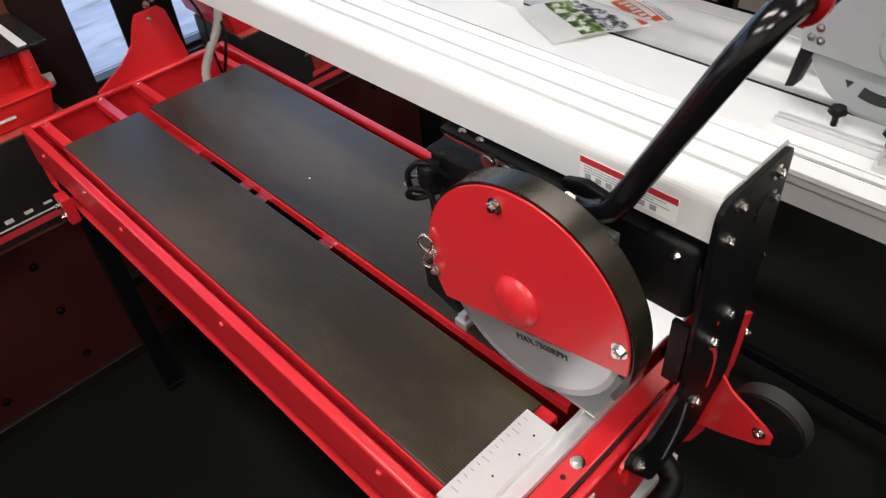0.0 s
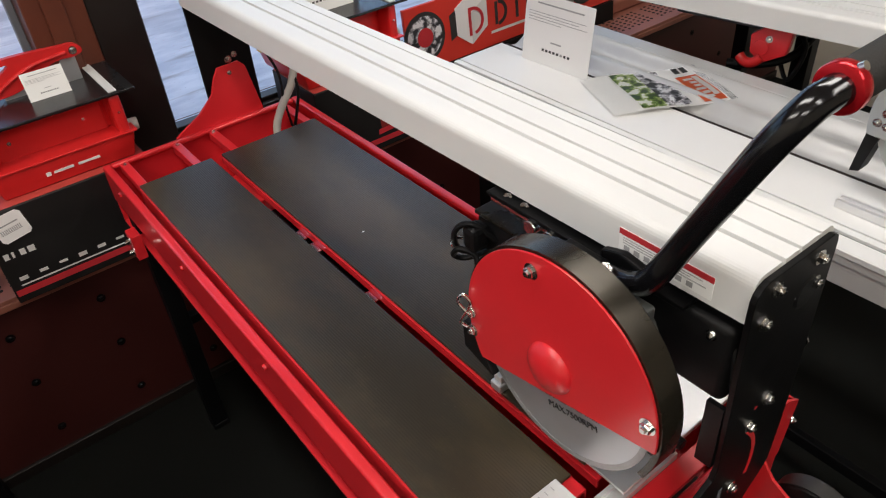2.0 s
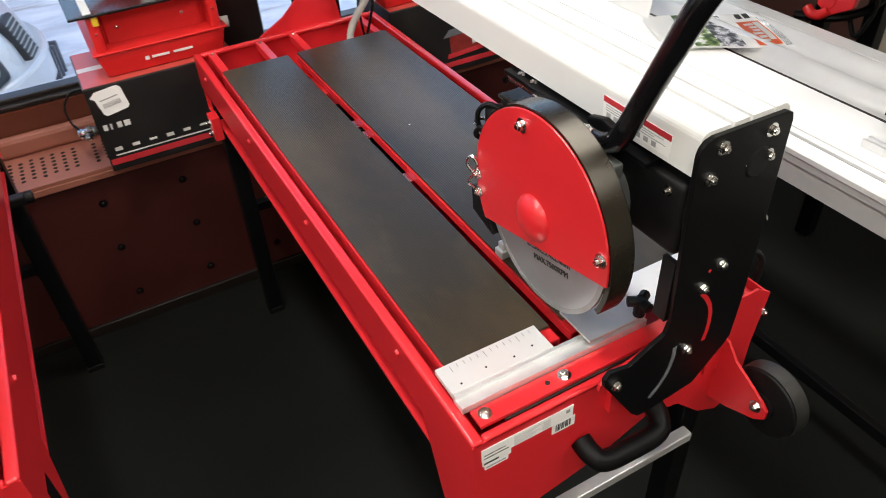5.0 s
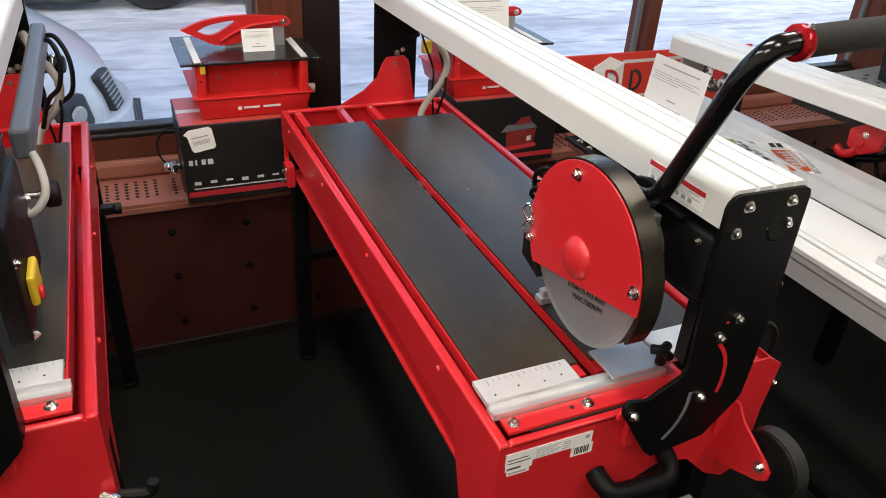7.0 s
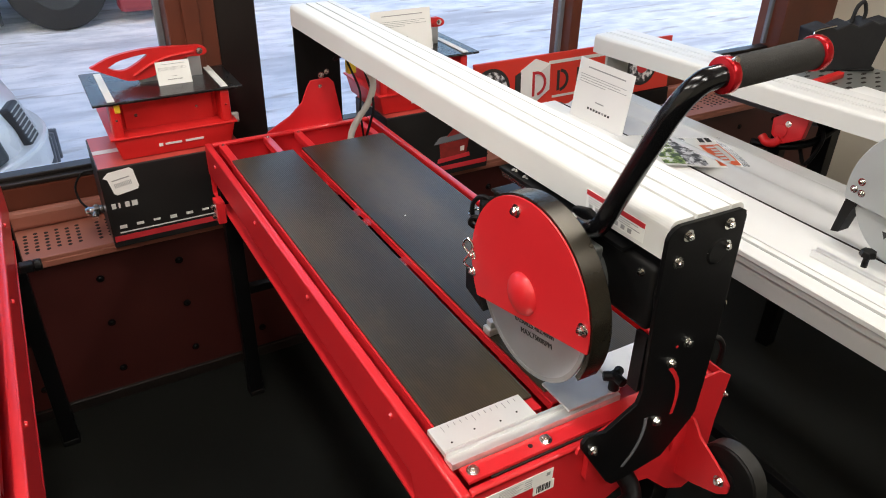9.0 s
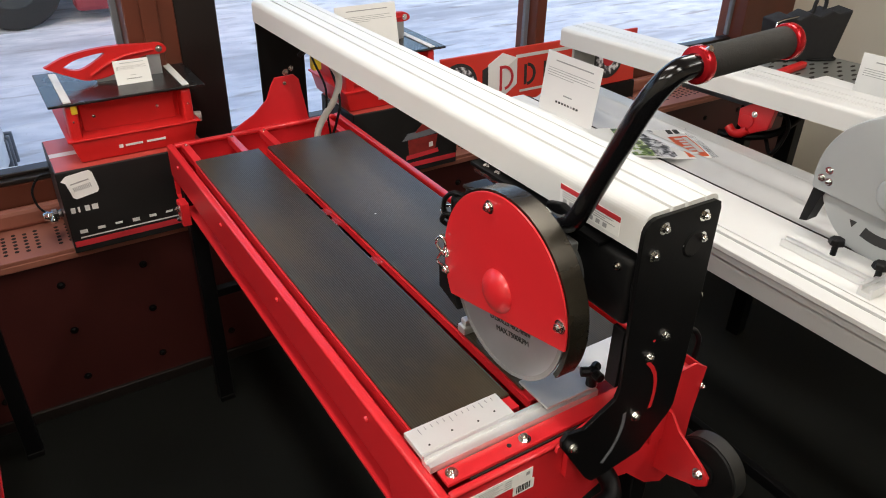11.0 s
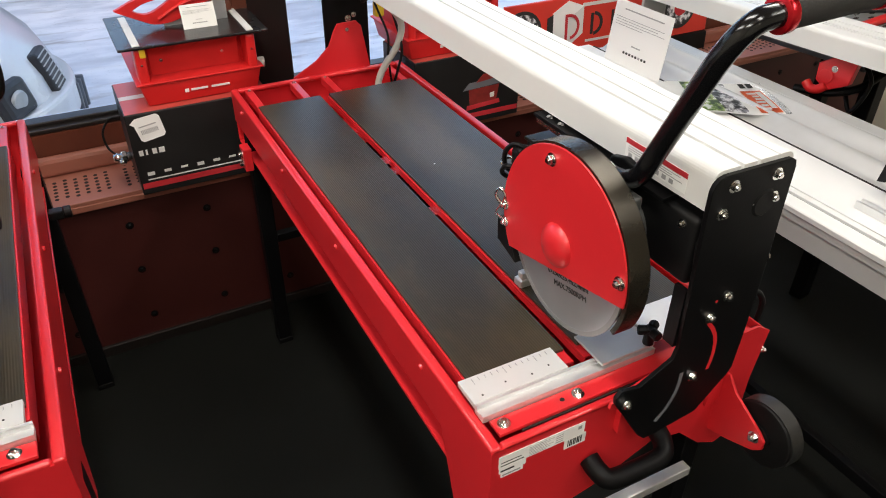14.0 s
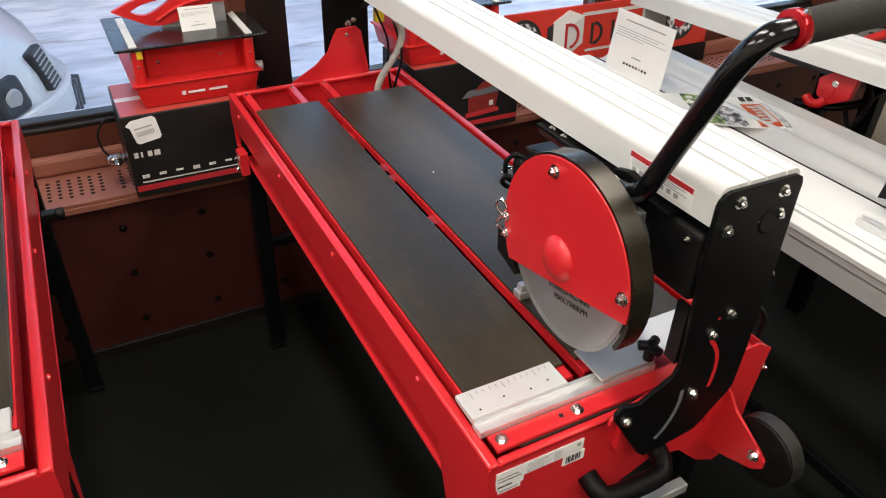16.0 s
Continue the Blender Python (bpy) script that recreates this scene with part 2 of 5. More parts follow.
def clear_pane(name, tint=(0.96, 0.98, 1.0), rough=0.02):
    m = bpy.data.materials.new(name)
    m.use_nodes = True
    p = m.node_tree.nodes["Principled BSDF"]
    p.inputs["Base Color"].default_value = (*tint, 1)
    p.inputs["Transmission Weight"].default_value = 1.0
    p.inputs["Roughness"].default_value = rough
    p.inputs["IOR"].default_value = 1.05
    return m


def glow(name, colour, strength):
    m = bpy.data.materials.new(name)
    m.use_nodes = True
    p = m.node_tree.nodes["Principled BSDF"]
    p.inputs["Emission Color"].default_value = (*colour, 1)
    p.inputs["Emission Strength"].default_value = strength
    return m


MAT_RUBBER, SNOW, CARPET = ribbed_rubber(), snow(), carpet()
GREEN_INK = printed("green_photo_print", ((0.0, (0.05, 0.09, 0.02)), (0.44, (0.16, 0.27, 0.04)), (0.50, (0.42, 0.50, 0.20)), (0.56, (0.85, 0.86, 0.80))), 42)
PHOTO_INK = printed("grey_photo_print", ((0.0, (0.03, 0.03, 0.035)), (0.45, (0.20, 0.20, 0.22)), (0.50, (0.45, 0.45, 0.47)), (0.55, (0.84, 0.84, 0.86))), 46)
GLASS, PLASTIC_FILM = clear_pane("window_glass"), clear_pane("clear_plastic", rough=0.08)
TUBE_GLOW = glow("lit_diffuser", (1.0, 0.95, 0.88), 6.0)


# ---- mesh helpers ----
def mesh_of(name, bm, mat, smooth=False):
    bmesh.ops.recalc_face_normals(bm, faces=bm.faces)
    if smooth:
        for f in bm.faces:
            f.smooth = True
        for e in bm.edges:
            if len(e.link_faces) == 2 and e.calc_face_angle(0) > radians(32):
                e.smooth = False
    me = bpy.data.meshes.new(name)
    bm.to_mesh(me)
    bm.free()
    me.materials.append(mat)
    return me


def part(name, bm, mat, parent=None, label="", smooth=False):
    """Links a bmesh as one mesh object under a thing or a part."""
    ob = new(name, mesh_of(name, bm, mat, smooth))
    ob.parent = parent
    if label:
        ob["label"] = label
    return ob


def empty(name, m=None):
    ob = new(name)
    ob.empty_display_size = 0.05
    if m is not None:
        ob.matrix_basis = m
    return ob


def box(x0, x1, y0, y1, z0, z1, bevel=0.0, bm=None, seg=2):
    own = bmesh.new()
    bmesh.ops.create_cube(own, size=1)
    bmesh.ops.transform(own, matrix=Matrix.LocRotScale(((x0 + x1) / 2, (y0 + y1) / 2, (z0 + z1) / 2), None, (x1 - x0, y1 - y0, z1 - z0)), verts=own.verts)
    if bevel:
        bmesh.ops.bevel(own, geom=own.edges[:], offset=bevel, segments=seg, affect="EDGES", profile=0.5)
    return join(bm, own)


def join(bm, own):
    if bm is None:
        return own
    me = bpy.data.meshes.new("tmp")
    own.to_mesh(me)
    own.free()
    bm.from_mesh(me)
    bpy.data.meshes.remove(me)
    return bm


def cyl(a, b, r, r2=None, sides=20, bevel=0.0, bm=None):
    a, b = Vector(a), Vector(b)
    own = bmesh.new()
    bmesh.ops.create_cone(own, cap_ends=True, segments=sides, radius1=r, radius2=r if r2 is None else r2, depth=(b - a).length)
    if bevel:
        ed = [e for e in own.edges if len(e.link_faces) == 2 and any(len(f.verts) > 4 for f in e.link_faces)]
        bmesh.ops.bevel(own, geom=ed, offset=bevel, segments=2, affect="EDGES", profile=0.5)
    bmesh.ops.transform(own, matrix=Matrix.Translation((a + b) / 2) @ (b - a).to_track_quat("Z", "Y").to_matrix().to_4x4(), verts=own.verts)
    return join(bm, own)


def prism(points, axis, lo, hi, bevel=0.0, bm=None):
    """A flat outline given in the other two axes, made solid from lo to hi along axis."""
    own = bmesh.new()

    def at(u, v, w):
        return {"x": (w, u, v), "y": (u, w, v), "z": (u, v, w)}[axis]
    low = [own.verts.new(at(u, v, lo)) for u, v in points]
    high = [own.verts.new(at(u, v, hi)) for u, v in points]
    own.faces.new(low)
    own.faces.new(high[::-1])
    k = len(points)
    for i in range(k):
        own.faces.new((low[i], low[(i + 1) % k], high[(i + 1) % k], high[i]))
    bmesh.ops.recalc_face_normals(own, faces=own.faces)
    if bevel:
        ed = [e for e in own.edges if e.calc_face_angle(0) > radians(25)]
        bmesh.ops.bevel(own, geom=ed, offset=bevel, segments=2, affect="EDGES", profile=0.5)
    return join(bm, own)


def spline(points, steps=8):
    """Points smoothly joined."""
    pts = [Vector(p) for p in points]
    pts = [2 * pts[0] - pts[1]] + pts + [2 * pts[-1] - pts[-2]]
    out = []
    for i in range(1, len(pts) - 2):
        p0, p1, p2, p3 = pts[i - 1:i + 3]
        for s in range(steps):
            t = s / steps
            out.append(0.5 * ((2 * p1) + (p2 - p0) * t + (2 * p0 - 5 * p1 + 4 * p2 - p3) * t * t + (3 * p1 - p0 - 3 * p2 + p3) * t ** 3))
    out.append(pts[-2])
    return out


def tube(points, r, sides=12, steps=8, bm=None, ripple=0.0):
    own = bmesh.new()
    path = spline(points, steps)
    rings, side = [], Vector((1, 0.01, 0.02))
    for i, p in enumerate(path):
        d = (path[min(i + 1, len(path) - 1)] - path[max(i - 1, 0)]).normalized()
        side = (side - d * side.dot(d))
        if side.length < 1e-4:
            side = d.orthogonal()
        side.normalize()
        up = d.cross(side)
        rr = r * (1 + (ripple if i % 2 else 0))
        rings.append([own.verts.new(p + rr * (math.cos(a) * side + math.sin(a) * up)) for a in (2 * math.pi * k / sides for k in range(sides))])
    for a, b in zip(rings, rings[1:]):
        for k in range(sides):
            own.faces.new((a[k], a[(k + 1) % sides], b[(k + 1) % sides], b[k]))
    own.faces.new(rings[0][::-1])
    own.faces.new(rings[-1])
    return join(bm, own)


def bolt(parent, at, towards, r=0.006, name="bolt"):
    """A hexagon head on a washer, its axis along towards."""
    a, d = Vector(at), Vector(towards).normalized()
    bm = cyl(a, a + d * 0.0016, r * 1.45, sides=18)
    cyl(a + d * 0.0016, a + d * (0.0016 + r * 0.8), r, sides=6, bevel=r * 0.12, bm=bm)
    cyl(a + d * (0.0016 + r * 0.8), a + d * (0.0016 + r * 1.2), r * 0.5, sides=10, bm=bm)
    return part(name, bm, STEEL, parent, "bright zinc-plated bolt")


def arc(cx, cy, r, a0, a1, n):
    return [(cx + r * math.cos(radians(a0 + (a1 - a0) * i / n)), cy + r * math.sin(radians(a0 + (a1 - a0) * i / n))) for i in range(n + 1)]


def strip(points, width, axis, lo, hi, bm=None):
    """A thin curved band along points of a plane."""
    left, right = [], []
    for i, (u, v) in enumerate(points):
        u0, v0 = points[max(i - 1, 0)]
        u1, v1 = points[min(i + 1, len(points) - 1)]
        n = Vector((-(v1 - v0), u1 - u0)).normalized() * width / 2
        left.append((u + n.x, v + n.y))
        right.append((u - n.x, v - n.y))
    return prism(left + right[::-1], axis, lo, hi, bm=bm)


def text_part(name, body, size, m, mat, parent, depth=0.0004, align="LEFT"):
    cu = bpy.data.curves.new(name, "FONT")
    cu.body, cu.size, cu.extrude, cu.align_x = body, size, depth, align
    tmp = bpy.data.objects.new(name, cu)
    scene.collection.objects.link(tmp)
    bpy.context.view_layer.update()
    me = bpy.data.meshes.new_from_object(tmp.evaluated_get(bpy.context.evaluated_depsgraph_get()))
    bpy.data.objects.remove(tmp)
    me.transform(m)
    me.materials.clear()
    me.materials.append(mat)
    ob = new(name, me)
    ob.parent = parent
    return ob


def print_bars(parent, rows, m, mat, lift=0.0006, name="print_bar"):
    """Unreadable print: thin bars (u0, u1, v0, v1) on the plane m."""
    made = None
    if len(rows) <= 14:
        for u0, u1, v0, v1 in rows:
            bm = box(u0, u1, v0, v1, 0.0, lift)
            bmesh.ops.transform(bm, matrix=m, verts=bm.verts)
            made = part(name, bm, mat, parent)
        return made
    bm = bmesh.new()
    for u0, u1, v0, v1 in rows:
        box(u0, u1, v0, v1, 0.0, lift, bm=bm)
    bmesh.ops.transform(bm, matrix=m, verts=bm.verts)
    made = part(name, bm, mat, parent)
    made["kind"] = "stuff"
    return made


# ---- the room ----
WEST, EAST, SOUTH, NORTH = -2.6, 2.95, -3.2, 1.60
SILL, HEAD, SHELF_Z = 0.655, 2.25, 0.53

floor = tagged(part("floor", box(WEST - 0.1, EAST + 0.1, SOUTH - 0.1, NORTH + 0.14, -0.12, 0.0), CARPET), "black short-pile carpet floor of the showroom", "floor", kind="structure")
ceiling = tagged(part("ceiling", box(WEST - 0.1, EAST + 0.1, SOUTH - 0.1, NORTH + 0.14, CEILING, CEILING + 0.1), PINE), "varnished pine showroom ceiling", "ceiling", kind="structure")
tagged(part("wall_east", box(EAST, EAST + 0.1, SOUTH - 0.1, NORTH + 0.14, 0.0, CEILING), PLASTER), "cream painted side wall beside the windows", "wall", kind="structure")
tagged(part("wall_west", box(WEST - 0.1, WEST, SOUTH - 0.1, NORTH + 0.14, 0.0, CEILING), PLASTER), "cream painted plain wall", "wall", kind="structure")
tagged(part("wall_south", box(WEST, EAST, SOUTH - 0.1, SOUTH, 0.0, CEILING), PLASTER), "cream painted plain wall", "wall", kind="structure")
tagged(part("wall_north", box(WEST, EAST, NORTH, NORTH + 0.14, HEAD, CEILING), TIMBER), "brown timber lintel over the shop windows", "wall", kind="structure")
tagged(part("wall_below_windows", box(WEST, EAST, NORTH + 0.005, NORTH + 0.14, 0.0, SILL - 0.015), TIMBER), "brown timber wall under the shop windows", "wall", kind="structure")

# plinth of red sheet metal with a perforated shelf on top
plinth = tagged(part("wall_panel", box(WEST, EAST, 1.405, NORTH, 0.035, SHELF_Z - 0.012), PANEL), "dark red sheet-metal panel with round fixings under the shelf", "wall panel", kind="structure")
tagged(part("baseboard", box(WEST, EAST, 1.395, NORTH, 0.0, 0.034, 0.002), DARK_FRAME), "black skirting strip along the red panel", "baseboard", kind="structure")
shelf = tagged(part("wall_shelf", box(WEST, EAST, 1.388, NORTH + 0.002, SHELF_Z - 0.012, SHELF_Z, 0.002), SHELF), "copper-brown perforated metal shelf below the windows", "shelf", kind="structure")
part("shelf_lip", box(WEST, EAST, 1.386, 1.398, SHELF_Z - 0.03, SHELF_Z - 0.011, 0.003), SHELF, shelf)
part("shelf_rail", box(WEST, EAST, 1.565, 1.60, SHELF_Z, SHELF_Z + 0.055, 0.012), SHELF, shelf, "rounded copper-brown back rail")
bm = bmesh.new()
for g in range(22):
    for c in range(8):
        for r in range(6):
            hx, hy = -2.4 + g * 0.235 + c * 0.0262, 1.432 + r * 0.0195 + (0.006 if c % 2 else 0)
            cyl((hx, hy, SHELF_Z), (hx, hy, SHELF_Z + 0.0008), 0.0056, sides=10, bm=bm)
holes = part("perforation", bm, HOLE, shelf)
holes["kind"] = "stuff"
stud = None
for i in range(-10, 13):
    for z in (0.104, 0.27, 0.42):
        px = -0.102 + 0.2125 * i
        if stud is None:
            b2 = cyl((0, 0, 0), (0, -0.002, 0), 0.011, sides=14)
            cyl((0, -0.002, 0), (0, -0.005, 0), 0.007, 0.003, sides=12, bm=b2)
            stud = part("panel_fixing", b2, BLACK, plinth)
            stud.location = (px, 1.405, z)
        else:
            o = stud.copy()
            scene.collection.objects.link(o)
            o.location = (px, 1.405, z)

# windows
OPENINGS = [(-2.6, -1.25), (-1.16, 0.005), (0.25, 1.418), (1.462, 2.60)]
for i, (x0, x1) in enumerate(OPENINGS):
    w = tagged(empty("window_%d" % (i + 1)), "fixed shop window in a dark bronze frame onto a snowy street", "window", kind="structure")
    part("window_sill", box(x0, x1, NORTH + 0.01, NORTH + 0.1, SILL - 0.014, SILL, 0.004), DARK_FRAME, w)
    part("window_frame", box(x0, x1, NORTH + 0.03, NORTH + 0.08, SILL, SILL + 0.012, 0.003), DARK_FRAME, w)
    part("window_frame", box(x0, x0 + 0.018, NORTH + 0.046, NORTH + 0.066, SILL + 0.02, HEAD, 0.003), GREY_FRAME, w)
    part("window_frame", box(x1 - 0.018, x1, NORTH + 0.046, NORTH + 0.066, SILL + 0.02, HEAD, 0.003), GREY_FRAME, w)
    part("window_frame", box(x0 + 0.018, x1 - 0.018, NORTH + 0.03, NORTH + 0.08, HEAD - 0.02, HEAD, 0.003), GREY_FRAME, w)
    pane = part("pane", box(x0 + 0.018, x1 - 0.018, NORTH + 0.052, NORTH + 0.058, SILL + 0.02, HEAD - 0.02), GLASS, w)
    pane.visible_shadow = False
for x0, x1, mat, y0 in ((-1.25, -1.16, DARK_FRAME, 0.0), (0.005, 0.135, TIMBER, -0.03), (0.135, 0.25, DARK_FRAME, -0.02), (1.418, 1.462, TIMBER, 0.0), (2.60, 2.95, TIMBER, -0.02)):
    tagged(part("window_post", box(x0, x1, NORTH + y0, NORTH + 0.12, SILL - 0.034, HEAD, 0.004), mat), "brown stained timber post between the shop windows" if mat is TIMBER else "black-brown metal post between the shop windows", "window post", kind="structure")
tagged(part("trim", box(0.045, 0.09, NORTH - 0.04, NORTH - 0.03, SILL, HEAD, 0.003), TIMBER), "narrow brown timber cover strip on the post", "trim", kind="structure")

for lx, ly in LAMPS:
    f = tagged(empty("ceiling_light", pose(lx, ly, CEILING)), "long white fluorescent ceiling light, switched on", "ceiling light", "ceiling lights")
    part("housing", box(-0.15, 0.15, -0.6, 0.6, -0.06, 0.0, 0.006), CEIL, f)
    part("diffuser", box(-0.125, 0.125, -0.57, 0.57, -0.068, -0.06, 0.002), TUBE_GLOW, f)

# ---- the street ----
tagged(part("ground", box(-110, 110, -110, 110, -0.6, -0.35), SNOW), "trodden bluish snow on the street and yard", "ground", kind="structure")


def parked_car():
    car = empty("car")
    prof = [(-4.2, 0.28), (-4.25, 0.75), (-4.1, 0.98), (-3.4, 1.06), (-2.75, 1.46), (-1.75, 1.48), (-1.05, 1.02), (-0.62, 0.92), (-0.42, 0.83), (-0.24, 0.74), (-0.11, 0.65), (-0.02, 0.56), (0.03, 0.46), (0.06, 0.34), (0.03, 0.20)]
    ys = [-0.88, -0.85, -0.74, -0.5, -0.2, 0.2, 0.5, 0.74, 0.85, 0.88]
    bm = bmesh.new()
    rows = []
    for y in ys:
        k = abs(y) / 0.88
        row = []
        for x, z in prof:
            nx = x - (0.55 * k ** 2.2 if x > -1.1 else 0) * (1 if z > 0.3 else 0.9)
            nz = z - (0.10 * k ** 4 if z > 0.7 else 0)
            ny = y * (0.80 if z > 1.2 else 1)
            row.append(bm.verts.new((nx, ny, nz)))
        rows.append(row)
    for a, b in zip(rows, rows[1:]):
        for i in range(len(prof) - 1):
            bm.faces.new((a[i], a[i + 1], b[i + 1], b[i]))
    bm.faces.new(rows[0])
    bm.faces.new(rows[-1][::-1])
    part("body", bm, CAR_PAINT, car, smooth=True)
    G = pose(0.030, 0.02, 0.46, 0, -18, 1)
    gb = box(-0.06, 0.009, -0.095, 0.085, -0.125, 0.115, 0.018)
    bmesh.ops.transform(gb, matrix=G, verts=gb.verts)
    grille = part("grille", gb, CAR_DARK, car, "dark slatted grille")
    for i in range(9):
        gb = box(0.006, 0.013, -0.086, 0.076, -0.108 + i * 0.0245, -0.102 + i * 0.0245, 0.0015)
        bmesh.ops.transform(gb, matrix=G, verts=gb.verts)
        part("slat", gb, GREY_PAINT, grille)
    part("lower_intake", prism([(-0.86, 0.34), (-0.46, 0.33), (-0.42, 0.50), (-0.50, 0.60), (-0.86, 0.61)], "y", -0.885, -0.70, 0.03), CAR_DARK, car, "dark lower panel")
    gb = box(-0.06, 0.008, -0.13, 0.10, -0.10, 0.08, 0.03)
    bmesh.ops.transform(gb, matrix=pose(-0.030, -0.36, 0.47, 0, -16, -16), verts=gb.verts)
    recess = part("lamp_recess", gb, CAR_DARK, car, "dark lamp recess")
    part("fog_lamp", cyl((-0.03, -0.385, 0.455), (-0.012, -0.392, 0.452), 0.055, 0.048, sides=24, bevel=0.004), GREY_PAINT, recess, "round grey fog lamp", smooth=True)
    part("panel_gap", tube([(-1.10, -0.40, 0.995), (-0.72, -0.40, 0.920), (-0.52, -0.40, 0.828), (-0.345, -0.41, 0.742), (-0.40, -0.50, 0.735), (-0.50, -0.62, 0.722)], 0.007, 6, 6), CAR_DARK, car)
    for s in (-1, 1):
        part("wheel_arch", cyl((-0.85, s * 0.80, 0.33), (-0.85, s * 0.886, 0.33), 0.37, sides=36), CAR_DARK, car, smooth=True)
        for wx in (-0.85, -3.4):
            wheel = part("wheel", cyl((wx, s * 0.72, 0.31), (wx, s * 0.905, 0.31), 0.31, sides=32, bevel=0.03), TYRE, car, smooth=True)
            part("rim", cyl((wx, s * 0.89, 0.31), (wx, s * 0.913, 0.31), 0.2, sides=24, bevel=0.01), STEEL, wheel)
    part("bumper", prism(arc(-0.69, 0, 0.80, -62, 62, 16) + arc(-0.69, 0, 0.70, 62, -62, 16), "z", 0.20, 0.37, 0.02), CAR_PAINT, car)
    for q in (0.13, 0.19, 0.25):
        part("bumper_strip", box(0.05, 0.108, q, q + 0.022, 0.15, 0.33, 0.006), BLUE_GREY, car)
    part("windscreen", prism([(-1.72, 1.44), (-1.08, 1.03), (-1.06, 1.04), (-1.70, 1.46)], "y", -0.62, 0.62), CAR_DARK, car, "dark windscreen")
    return tagged(car, "silver-grey hatchback parked nose-first on snow outside", "car")


car = parked_car()
car.matrix_basis = pose(-0.48, 3.70, -0.35, 0, 0, -16)


def parked_truck():
    t = empty("truck")
    part("chassis", box(-5.5, 1.4, -0.9, 0.9, 0.55, 0.85, 0.03), TRUCK_DARK, t)
    part("cargo_body", box(-5.5, -0.5, -1.15, 1.15, 0.85, 2.6, 0.04), TRUCK_DARK, t)
    part("cab", prism([(-0.35, 0.5), (1.5, 0.5), (1.55, 1.2), (1.3, 2.1), (-0.35, 2.2)], "y", -1.1, 1.1, 0.05), TRUCK_RED, t, "dull red cab")
    part("mudguard", box(0.32, 1.5, -1.14, -0.9, 0.12, 0.62, 0.05), TRUCK_RED, t)
    for wx in (-4.3, -0.2):
        for s in (-1, 1):
            w = part("wheel", cyl((wx, s * 0.85, 0.46), (wx, s * 1.12, 0.46), 0.46, sides=28, bevel=0.04), TYRE, t, smooth=True)
            part("rim", cyl((wx, s * 1.08, 0.46), (wx, s * 1.13, 0.46), 0.26, sides=20, bevel=0.01), TRUCK_DARK, w)
    part("side_guard", box(-5.5, -0.72, -1.13, -1.06, 0.10, 0.84, 0.02), TRUCK_DARK, t)
    return tagged(t, "dirty dark truck with a dull red cab parked across the street", "truck")


truck = parked_truck()
truck.matrix_basis = pose(0.25, 8.7, -0.35)


# ---- bridge tile saws ----
def price_card(w, h, rows, label, name="price_card"):
    """A printed card standing on its lower edge, facing -y."""
    c = empty(name)
    part("card", box(-w / 2, w / 2, 0, 0.0012, 0, h), PAPER, c)
    m = Matrix(((1, 0, 0, 0), (0, 0, -1, 0), (0, 1, 0, 0), (0, 0, 0, 1)))
    dark, grey = [], []
    for u0, u1, v0, v1, d in rows:
        (dark if d else grey).append((u0 * w, u1 * w, v0 * h, v1 * h))
    print_bars(c, dark, m, INK)
    print_bars(c, grey, m, GREY_INK)
    return tagged(c, label, "price card")


CARD_ROWS = [(-0.32, 0.36, 0.865, 0.885, False), (-0.44, 0.40, 0.735, 0.743, False), (-0.44, 0.30, 0.695, 0.703, False), (-0.44, 0.42, 0.655, 0.663, False),
             (-0.44, 0.05, 0.615, 0.623, False), (-0.08, 0.08, 0.345, 0.365, False), *[(-0.2 + 0.055 * k, -0.166 + 0.055 * k, 0.2, 0.236, k != 5) for k in range(8)]]


